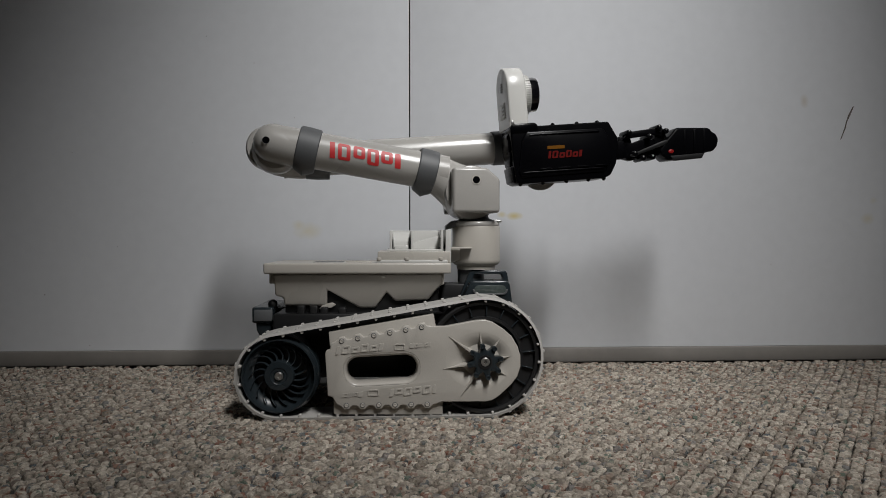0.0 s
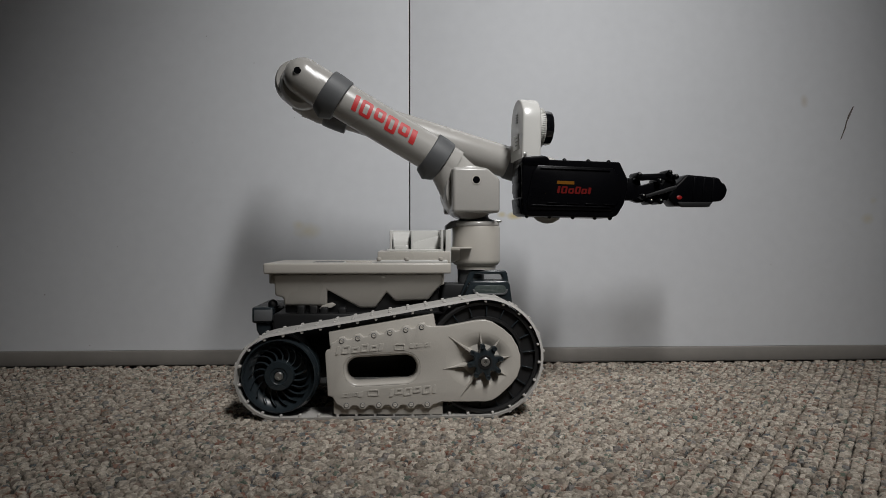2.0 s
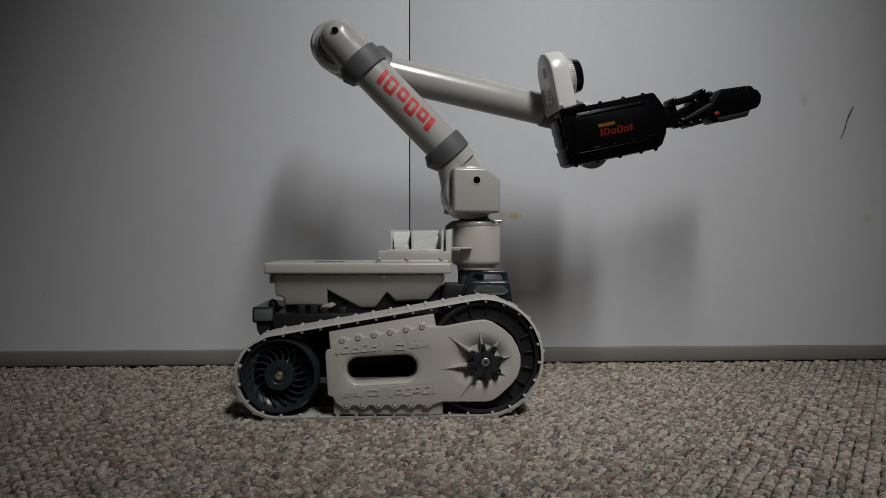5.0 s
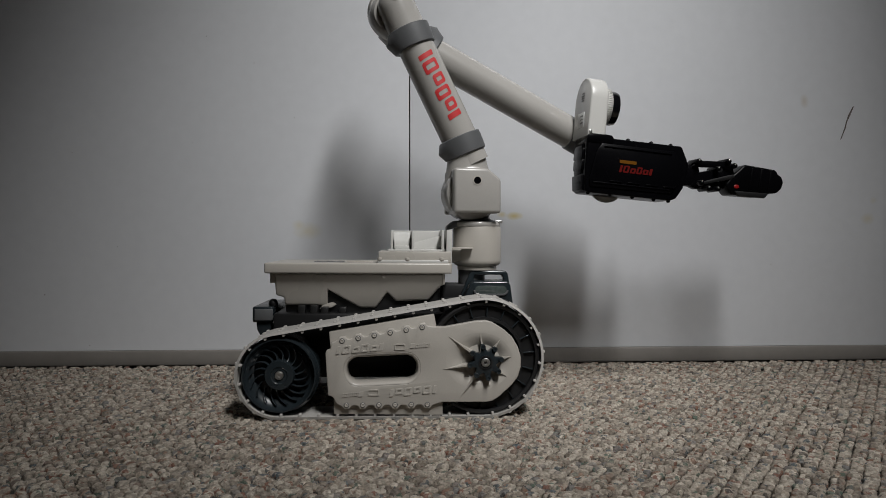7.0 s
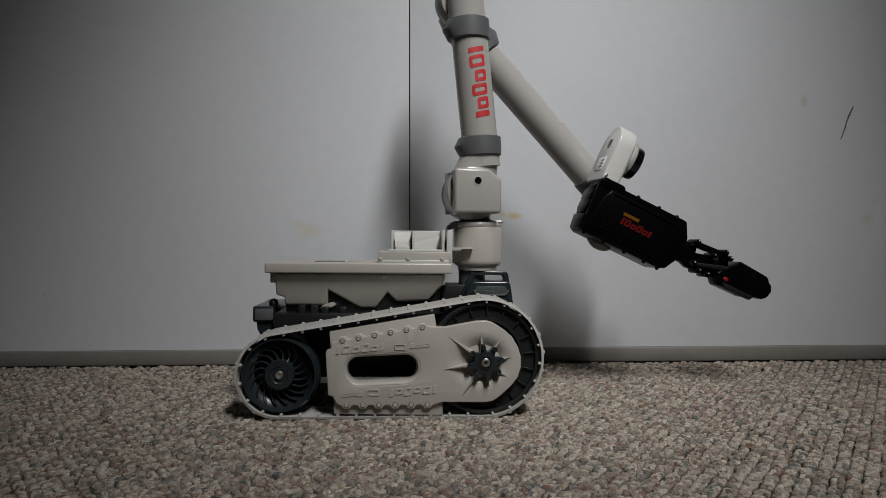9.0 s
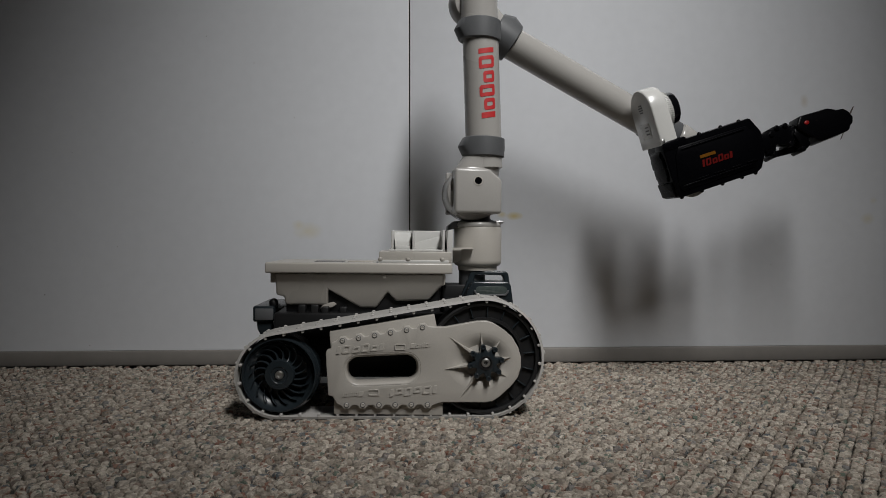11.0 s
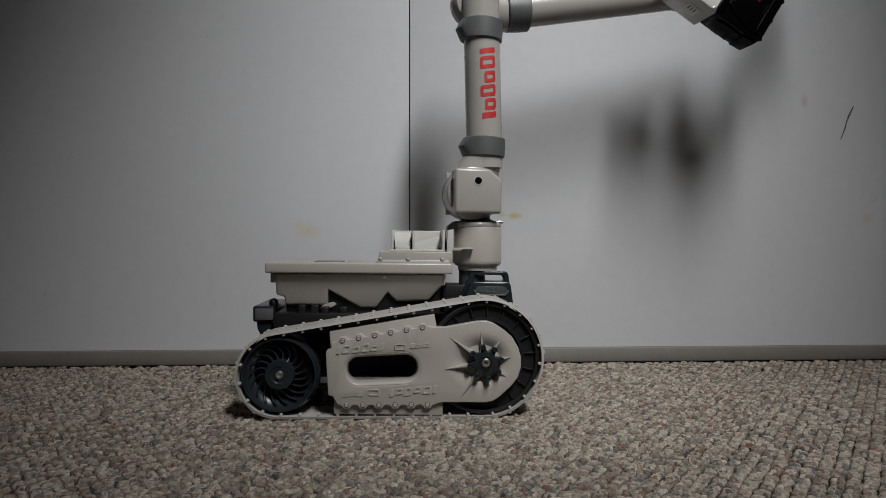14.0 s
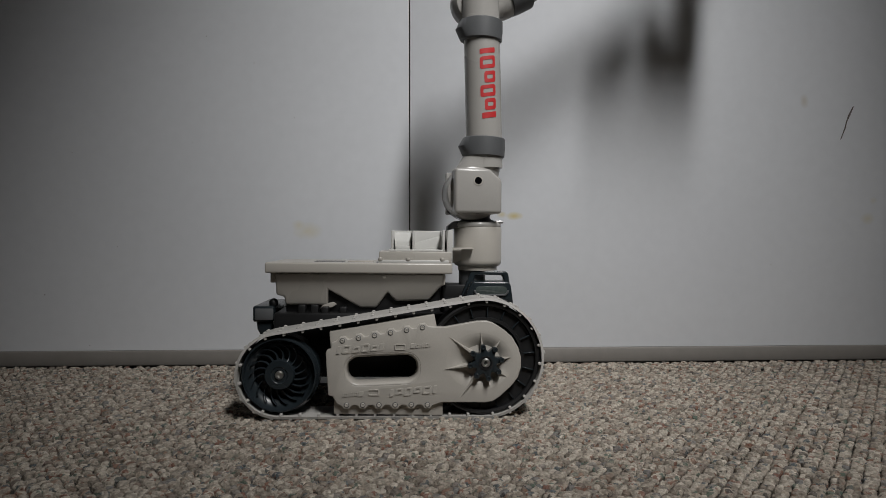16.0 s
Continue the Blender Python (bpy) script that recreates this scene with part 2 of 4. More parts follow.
def room():
    wall = tagged(new("wall_north"), "white painted flat wall panels above a grey base strip", "wall", kind="structure")
    wall.matrix_basis = WALL_AT
    seam = 0.0007
    part("panel", block(-2.2, -seam, 0, 0.02, 0.0222, 2.4, 0.0012), WALL, wall)
    part("panel", block(seam, 2.2, 0.0005, 0.02, 0.0222, 2.4, 0.0012), WALL, wall)
    part("backing_board", block(-2.2, 2.2, 0.02, 0.06, 0, 2.4, 0), GAP, wall, "dark backing behind the joint")
    part("scuff", prism([(621.6, 320), (623, 321), (629.2, 336), (631.6, 346), (636.4, 356), (641.4, 368), (639.8, 367.5), (633.6, 356), (630.2, 346), (627.6, 336)], -0.0003, 0.001, 0, bm=None), SMUDGE, wall, "thin dark scuff on the panel")
    rng = random.Random(7)
    for x, z in ((-0.28, 0.456), (-0.402, 0.166), (-0.462, 0.295), (-0.30, 0.31), (-0.215, 0.42), (-0.16, 0.345), (-0.5, 0.1), (-0.44, 0.03), (0.52, 0.14)):
        r = rng.uniform(0.5, 1.1)
        part("speck", prism([(x * 1000 + r * math.cos(a) * rng.uniform(0.6, 1.3), z * 1000 + r * math.sin(a)) for a in (0, 1.1, 2.2, 3.3, 4.4, 5.4)], -0.0003, 0.001, 0), SPECK, wall)
    strip = tagged(new("baseboard", mesh_of("baseboard", block(-2.2, 2.2, -0.004, 0.019, 0.0018, 0.0222, 0.002), STRIP)), "low grey plastic base strip along the wall", "baseboard", kind="structure")
    strip.matrix_basis = WALL_AT
    for name, b in (("wall_south", block(-2.2, 2.2, -2.6, -2.5, 0, 2.4, 0)), ("wall_west", block(-2.3, -2.2, -2.6, 1.2, 0, 2.4, 0)),
                    ("wall_east", block(2.2, 2.3, -2.6, 1.2, 0, 2.4, 0)), ("ceiling", block(-2.3, 2.3, -2.6, 1.2, 2.4, 2.5, 0))):
        tagged(new(name, mesh_of(name, b, PLAIN)), "plain pale painted " + ("ceiling" if name == "ceiling" else "room wall"), name.split("_")[0], kind="structure")
    tagged(new("floor", mesh_of("floor", block(-2.3, 2.3, -2.6, 1.2, -0.05, -0.0085, 0), FLOOR)), "beige carpeted floor of the room", "floor", kind="structure")
    # dark sheet added under the loops so that their gaps look shaded
    under = tagged(new("shade_sheet", mesh_of("shade_sheet", block(-0.84, 0.88, -0.73, -0.0045, -0.0082, -0.0054, 0), GAP_SHADE)), "dark brown sheet that paints the shade between the carpet loops", "carpet backing", kind="structure")
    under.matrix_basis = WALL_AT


def carpet():
    """Chunky loops in rows, each of two leaning plies of yarn."""
    rng = np.random.default_rng(4)
    turn = radians(33)
    ax, row = 0.0082, 0.0104
    rings = ((0.82, 0.0), (1.0, 0.55), (0.70, 0.90))
    verts, faces = [], []
    dx, dy = math.sin(turn), math.cos(turn)
    k = 7
    for i in range(-125, 125):
        for j in range(-140, 140):
            s, t = (j + 0.5 * (i % 2)) * ax + rng.normal(0, 0.0006), i * row + rng.normal(0, 0.0004)
            x, y = s * dx + t * dy, 0.72 + s * dy - t * dx
            edge = 0.9805 + 0.049 * (x + 0.047)
            if not (0.28 < y < edge and abs(x) < 0.82):
                continue
            # the carpet lifts a little where it is tucked along the wall
            lift = min(1.0, max(0.0, (y - edge + 0.07) / 0.055))
            z = -0.0058 + 0.0034 * lift * lift * (3 - 2 * lift)
            high, spin = 0.0060 * rng.uniform(0.70, 1.08), turn + rng.normal(0.1, 0.14)
            for ply in (-1, 1):
                base = len(verts)
                ln, wd, ht = 0.0040 * rng.uniform(0.8, 1.15), 0.0037 * rng.uniform(0.8, 1.15), high * rng.uniform(0.88, 1.06)
                lean = spin + rng.normal(0.2, 0.22)
                ux, uy = math.sin(lean), math.cos(lean)
                vx, vy = math.sin(spin), math.cos(spin)
                cx, cy = x + 0.0018 * ply * vy + rng.normal(0, 0.0004), y - 0.0018 * ply * vx + rng.normal(0, 0.0004)
                tip = rng.normal(0.0016, 0.0009)
                for r, h in rings:
                    for q in range(k):
                        a = 2 * math.pi * q / k
                        p, w = r * ln * math.cos(a) * rng.uniform(0.88, 1.12) + tip * h, r * wd * math.sin(a) * rng.uniform(0.88, 1.12)
                        verts.append((cx + p * ux + w * uy, cy + p * uy - w * ux, z + ht * h))
                verts.append((cx + tip * ux, cy + tip * uy, z + ht))
                for g in range(len(rings) - 1):
                    for q in range(k):
                        a0, a1 = base + g * k + q, base + g * k + (q + 1) % k
                        faces.append((a0, a0 + k, a1 + k, a1))
                top = base + (len(rings) - 1) * k
                for q in range(k):
                    faces.append((top + q, top + k, top + (q + 1) % k))
    me = bpy.data.meshes.new("carpet")
    me.from_pydata(verts, [], faces)
    me.materials.append(CARPET)
    me.shade_smooth()
    ob = tagged(new("carpet", me), "chunky beige berber loop carpet with coloured flecks", "carpet", kind="stuff")
    return ob


def lint(x, y, r, seed):
    """A small crumpled scrap lying on the loops."""
    rng = random.Random(seed)
    b = bmesh.new()
    bmesh.ops.create_icosphere(b, subdivisions=2, radius=r)
    for v in b.verts:
        v.co *= rng.uniform(0.7, 1.25)
        v.co.z *= 0.6
    ob = tagged(new("lint", mesh_of("lint", b, SOOT)), "small dark scrap of lint lying on the carpet", "lint", "lint on the carpet")
    ob.matrix_basis = pose(x, y, 0.0002)


lint(0.431, 0.951, 0.0022, 3)
lint(0.490, 0.872, 0.0016, 5)

# ---- the robot ----
robot = tagged(new("tracked_robot"), "pale grey toy tracked robot with a jointed arm and black gripper", "toy robot")
ROBOT_AT = pose(-0.0522, 0.694, 0, 0, 0, 3.5)
robot.matrix_basis = ROBOT_AT

REAR, R_REAR = (-0.109, 0.0412), 0.0400
FRONT, R_FRONT = (0.0930, 0.0583), 0.0575


def belt_path(grow, n=26):
    """The loop round both wheels, anticlockwise from the near side, as (x, z, outward angle)."""
    dx, dz = FRONT[0] - REAR[0], FRONT[1] - REAR[1]
    d, base = math.hypot(dx, dz), math.atan2(dz, dx)
    tilt = math.acos((R_REAR - R_FRONT) / d)
    hi, lo = base + tilt, base - tilt
    out = []
    for c, r, a0, a1 in ((FRONT, R_FRONT, lo, hi), (REAR, R_REAR, hi, lo + 2 * math.pi)):
        for i in range(n + 1):
            a = a0 + (a1 - a0) * i / n
            out.append((c[0] + (r + grow) * math.cos(a), c[1] + (r + grow) * math.sin(a), a))
    return out


def spots_along(path, step):
    pts = path + path[:1]
    left = step / 2
    for (x0, z0, a0), (x1, z1, a1) in zip(pts, pts[1:]):
        ln = math.hypot(x1 - x0, z1 - z0)
        while left < ln:
            f = left / ln
            da = (a1 - a0 + math.pi) % (2 * math.pi) - math.pi
            yield x0 + f * (x1 - x0), z0 + f * (z1 - z0), a0 + f * da
            left += step
        left -= ln


def track(y0, y1, out):
    """Belt, lugs and wheels of one side; out is the side (-1 or 1) that faces outward."""
    inner, outer = belt_path(0.0), belt_path(0.0026)
    b = bmesh.new()
    rows = [[b.verts.new((x, y, z)) for x, z, a in p] for p, y in ((outer, y0 + 0.0008), (outer, y1 - 0.0008), (inner, y1), (inner, y0))]
    n = len(outer)
    for s, t in zip(rows, rows[1:] + rows[:1]):
        for i in range(n):
            b.faces.new((s[i], s[(i + 1) % n], t[(i + 1) % n], t[i]))
    belt = part("track_belt", b, BELT, robot, "pale grey rubber track belt with small lugs")
    lug = None
    for y in (y0 + 0.003, (y0 + y1) / 2, y1 - 0.003):
        for x, z, a in spots_along(belt_path(0.0032), 0.0184):
            at = Matrix.Translation((x, y, z)) @ Matrix.Rotation(-a + math.pi / 2, 4, "Y")
            if lug is None:
                lug = part("lug", block(-0.0016, 0.0016, -0.0022, 0.0022, -0.001, 0.0008, 0.0005, 1), BELT, belt, at=at)
            else:
                again(lug, belt, at)
    tooth = None
    for x, z, a in spots_along(belt_path(-0.0012), 0.0184):
        at = Matrix.Translation((x, y0 + 0.004 if out < 0 else y1 - 0.004, z)) @ Matrix.Rotation(-a + math.pi / 2, 4, "Y")
        if tooth is None:
            tooth = part("inner_lug", block(-0.0013, 0.0013, -0.003, 0.003, -0.0016, 0.0014, 0.0005, 1), BELT, belt, at=at)
        else:
            again(tooth, belt, at)
    face = y0 + 0.003 if out < 0 else y1 - 0.003
    s = 1 if out < 0 else -1

    def disc_at(c):
        return Matrix.Translation((c[0], face, c[1])) @ (TOWARD if out < 0 else Euler((radians(-90), 0, 0)).to_matrix().to_4x4())

    # rear wheel: rim, curved blades, hub and screw
    rear = part("rear_wheel", lathe([(0.0250, -0.036), (0.0385, -0.036), (0.0388, -0.010), (0.0372, -0.008), (0.0370, -0.002), (0.0360, 0.0), (0.0348, 0.0), (0.0338, -0.0030), (0.0318, -0.0062), (0.0290, -0.0088), (0.0266, -0.0102), (0.0260, -0.0112), (0.0257, -0.018), (0.0250, -0.018)], 56), DARK, robot, "dark grey spoked rear wheel", disc_at(REAR))
    part("hub", lathe([(0.0150, -0.018), (0.0148, -0.003), (0.0140, -0.0015), (0.0085, -0.001), (0.0075, -0.002), (0.0052, -0.002), (0.0048, -0.004), (0.001, -0.004)], 36), DARK, rear)
    part("screw", lathe([(0.0042, -0.004), (0.0042, -0.001), (0.0034, 0.0), (0.0018, 0.0), (0.0016, -0.0015), (0.0004, -0.0015)], 18), STEEL, rear, "steel hub screw")
    blade = None
    for i in range(18):
        if blade is None:
            b = bmesh.new()
            ring, n = [], 10
            for q in range(n + 1):
                f = q / n
                r = 0.0140 + (0.0300 - 0.0140) * f
                a = 0.42 * f * f
                top = -0.0045 - 0.0042 * math.sin(f * 2.9) + 0.0022 * f
                for o, h in ((-0.0007, -0.016), (-0.0007, top - 0.0006), (-0.0003, top), (0.0003, top), (0.0007, top - 0.0006), (0.0007, -0.016)):
                    ring.append(b.verts.new((r * math.cos(a) - o * math.sin(a), r * math.sin(a) + o * math.cos(a), h)))
            for q in range(n):
                for e in range(6):
                    b.faces.new((ring[6 * q + e], ring[6 * q + (e + 1) % 6], ring[6 * q + 6 + (e + 1) % 6], ring[6 * q + 6 + e]))
            blade = part("blade", b, DARK, rear)
        else:
            again(blade, rear, Matrix.Rotation(2 * math.pi * i / 18, 4, "Z"))
    # front wheel: ring with radial ribs
    front = part("front_wheel", lathe([(0.030, -0.036), (0.0560, -0.036), (0.0562, -0.001), (0.0545, 0.0), (0.0520, -0.0005), (0.0515, -0.005), (0.0405, -0.005), (0.0400, -0.001), (0.0370, -0.001), (0.0360, -0.012), (0.030, -0.012)], 64), SOOT, robot, "black ribbed drive wheel", disc_at(FRONT))
    rib = None
    for i in range(18):
        m = Matrix.Rotation(2 * math.pi * (i + 0.3) / 18, 4, "Z")
        if rib is None:
            rib = part("rib", block(0.0402, 0.0518, -0.0005, 0.0005, -0.0055, -0.0016, 0.0002, 1), DARK, front, at=m)
        else:
            again(rib, front, m)
    return belt


TOP_SCREWS = [(-47 + 15.6 * i, 76.2 + 2.62 * i) for i in range(6)]
LOW_SCREWS = [(-42.5 + 15.8 * i, 13.4) for i in range(6)]


def scalloped(screws, out, slope):
    """An edge that dips between the screws and swells round each one."""
    pts = []
    for x, z in screws:
        for dx, dz in ((-5.8, 0.4), (-4.4, 1.6), (-2.6, 4.0), (2.6, 4.0), (4.4, 1.6), (5.8, 0.4)):
            pts.append((x + dx, z + out * dz + slope * dx))
    return pts


PLATE = [(-63, 64), (-62, 67), (-58, 68.5), (-57.5, 74)] + scalloped(TOP_SCREWS, 1, 0.168) + [(41, 90), (54, 90), (84, 95.5), (94, 96), (101, 94), (112, 87), (120, 80), (126, 70), (129, 60), (129, 50), (126, 40), (120, 32), (108, 21), (101, 16.5), (95, 15.3), (51, 15.6)] + scalloped(LOW_SCREWS, -1, 0)[::-1] + [(-52, 14.5), (-56, 22), (-60.5, 22.8)]
FLANGE = [(-60, 84.5), (43, 102), (45.5, 89), (44, 50), (52, 15.5), (52, 1.8), (-55, 3.6), (-55.5, 22), (-58, 60)]
HUB_X, HUB_Z = 93.3, 55.5


def plate_slot(grow, n=7):
    """The long slot, a little tilted, widened by grow millimetres."""
    c, s = math.cos(0.045), math.sin(0.045)
    return [(-8 + x * c - z * s, 48.4 + x * s + z * c) for x, z in slot(-34 - grow, 34 + grow, -12.2 - grow, 12.2 + grow, 11.2 + grow, n)]


def dish_ring(f, n=48):
    return [(HUB_X - 5.5 * f + 33 * f * math.cos(2 * math.pi * i / n), HUB_Z + 0.5 * f + 28 * f * math.sin(2 * math.pi * i / n)) for i in range(n)]


def loft(rings, closed=False):
    """A skin over outlines given as (points in x and z in millimetres, y in metres)."""
    b = bmesh.new()
    rows = [[b.verts.new((x / 1000, y, z / 1000)) for x, z in pts] for pts, y in rings]
    n = len(rows[0])
    for s, t in zip(rows, rows[1:]):
        for i in range(n):
            b.faces.new((s[i], s[(i + 1) % n], t[(i + 1) % n], t[i]))
    if closed:
        b.faces.new(rows[-1])
    return b


# a plain mark: bars (0) and rings (1), as shares of its length and height
MARK = ((0, 0.07, 0, 1, 0), (0.11, 0.28, 0, 1, 1), (0.32, 0.48, 0, 0.74, 1), (0.51, 0.67, 0, 1, 1), (0.70, 0.86, 0, 0.74, 1), (0.89, 0.97, 0, 0.92, 0))
SMALL_MARK = ((0, 0.2, 0, 1, 0), (0.24, 0.38, 0, 0.75, 1), (0.42, 0.46, 0, 0.75, 0), (0.51, 0.55, 0, 0.75, 0), (0.60, 0.63, 0, 1, 0), (0.68, 0.82, 0, 0.75, 1), (0.87, 0.91, 0, 0.75, 0))


def mark_shapes(marks, length, height, stroke, lean=0.2):
    """Outlines (outer, inner or None) of a plain mark that starts at the origin."""
    for a, c, lo, hi, ring in marks:
        x0, x1, z0, z1 = a * length, c * length, lo * height, hi * height
        r = min(x1 - x0, z1 - z0) / 2 * (0.4 if ring else 0.25)
        outer = [(x + lean * z, z) for x, z in slot(x0, x1, z0, z1, r, 4)]
        k = stroke
        inner = [(x + lean * z, z) for x, z in slot(x0 + k, x1 - k, z0 + k * 0.8, z1 - k * 0.8, r * 0.35, 4)] if ring else None
        yield outer, inner


def side_plate(y):
    """Outer cover with slot, screws, embossed plain marks and the ribbed hub in its dish."""
    front = y - 0.004
    plate = part("side_plate", prism(PLATE, front, y + 0.004, 0.0009, 3, [plate_slot(3.4), dish_ring(1.0)], keep=lambda x, z: math.hypot((x * 1000 - HUB_X + 5.5) / 33, (z * 1000 - HUB_Z - 0.5) / 28) < 1.02), PALE, robot, "pale grey moulded track cover with a long slot")
    part("flange", prism(FLANGE, y + 0.0008, y + 0.010, 0.0008, 2, [plate_slot(1.5), dish_ring(1.02)]), PALE, plate)
    part("slot_lip", loft([(plate_slot(3.6), front + 0.0012), (plate_slot(3.3), front + 0.0001), (plate_slot(2.3), front + 0.0003), (plate_slot(1.3), front + 0.0012), (plate_slot(0.5), front + 0.0030), (plate_slot(0.1), front + 0.0060), (plate_slot(0), y + 0.014)]), PALE, plate)
    dish = []
    for k in range(13):
        f = 1 - 0.9 * k / 12
        dish.append((dish_ring(f), front + 0.0105 * (0.5 + 0.5 * math.cos(math.pi * min(1, (f - 0.1) / 0.9)))))
    part("hub_dish", loft(dish, True), PALE, plate, "shallow moulded dish round the hub")
    screw = ring = None
    for x, z in TOP_SCREWS + LOW_SCREWS:
        at = pose(x / 1000, front, z / 1000) @ TOWARD
        if screw is None:
            ring = part("screw_recess", lathe([(0.0027, -0.001), (0.0027, 0.0002), (0.0024, 0.0003), (0.0002, 0.0003)], 18), INK, plate, at=at)
            screw = part("screw", lathe([(0.0020, -0.001), (0.0020, 0.0006), (0.0016, 0.0009), (0.0009, 0.0008), (0.0008, 0.0004), (0.0002, 0.0004)], 16), PALE, plate, at=at)
        else:
            again(ring, plate, at)
            again(screw, plate, at)
    # embossed plain marks that stand for moulded words
    f = front - 0.0009
    for turned in (False, True):
        for x0, z0, ln, h, stroke, marks in ((-53, 63.2, 47, 7.6, 1.9, MARK), (19, 69.0, 22, 4.6, 0.9, SMALL_MARK)):
            for pair in mark_shapes(marks, ln, h, stroke):
                place = [None if q is None else [(x0 + x, z0 + z + 0.085 * x) for x, z in q] for q in pair]
                if turned:
                    place = [None if q is None else [(-x - 7, 95.8 - z) for x, z in q] for q in place]
                part("embossed_shape", prism(place[0], f, y - 0.003, 0.0003, 1, place[1]), PALE, plate)
        q, h = slot(4, 14.5, 67.2, 73.2, 0.8, 2), slot(5, 13.5, 68.2, 72.2, 0.4, 2)
        if turned:
            q, h = ([(-x - 7, 95.8 - z) for x, z in w] for w in (q, h))
        part("embossed_frame", prism(q, f, y - 0.003, 0.0002, 1, h), PALE, plate)
    # star hub on pins, with ribs that run down into the dish
    star = []
    for i in range(96):
        a = 2 * math.pi * i / 96
        r = 10.6 + 6.6 * (0.5 + 0.5 * math.cos(8 * a)) ** 1.25
        star.append((HUB_X + r * math.cos(a + 0.18), HUB_Z + r * math.sin(a + 0.18)))
    hub = part("star_hub", prism(star, y - 0.0095, y + 0.008, 0.0012, 2), DARK, plate, "dark grey star-shaped hub cap")
    for i in range(8):
        a = 2 * math.pi * i / 8 + 0.18
        r = 15.6
        x, z = HUB_X + r * math.cos(a), HUB_Z + r * math.sin(a)
        part("pin", lathe([(0.0027, -0.002), (0.0027, 0.0012), (0.0022, 0.0019), (0.0012, 0.0019), (0.0010, 0.0012), (0.0002, 0.0012)], 14, pose(x / 1000, y - 0.0095, z / 1000) @ TOWARD), DARK, hub)
        ln = {4: 26, 3: 27, 5: 27, 2: 13, 6: 9, 1: 11, 0: 10, 7: 10}[i]
        u, w = Vector((math.cos(a), 0, math.sin(a))), Vector((-math.sin(a), 0, math.cos(a)))
        c = Vector((HUB_X / 1000, front, HUB_Z / 1000))
        b = bmesh.new()
        near, far = c + u * 0.0160, c + u * (0.0160 + ln / 1000)
        deep, proud = Vector((0, 0.013, 0)), Vector((0, -0.0036 if ln > 20 else -0.0010, 0))
        foot = 0.0030 if ln > 20 else 0.0016
        vs = [b.verts.new(p) for p in (near - w * foot + deep, near + w * foot + deep, far + w * 0.0008 + deep * 0.1, far - w * 0.0008 + deep * 0.1, near - w * 0.0011 + proud, near + w * 0.0011 + proud, far + Vector((0, -0.0004, 0)))]
        for fc in ((0, 1, 2, 3), (0, 4, 5, 1), (1, 5, 6, 2), (0, 3, 6, 4), (4, 6, 5), (2, 6, 3)):
            b.faces.new([vs[k] for k in fc])
        bevel(b, 0.0006, 2)
        part("rib", b, PALE, plate)
    part("hub_ring", lathe([(0.0068, 0), (0.0068, 0.0008), (0.0056, 0.0008), (0.0050, -0.002), (0.001, -0.002)], 28, pose(HUB_X / 1000, y - 0.0095, HUB_Z / 1000) @ TOWARD), SOOT, hub)
    part("hub_screw", lathe([(0.0044, -0.003), (0.0044, 0.0006), (0.0036, 0.0014), (0.0020, 0.0014), (0.0017, 0.0), (0.0004, 0.0)], 20, pose(HUB_X / 1000, y - 0.0095, HUB_Z / 1000) @ TOWARD), STEEL, hub, "steel hub screw")
    return plate


HULL = [(-122, 139), (-121.5, 116), (-113, 114), (-112.5, 105.5), (-67.5, 105), (-67.2, 122.5), (-33.5, 102.6), (-16.2, 102.4), (-4.3, 119.6), (4.5, 109.6), (40, 110.8), (52, 126), (57, 127.5), (57, 139)]


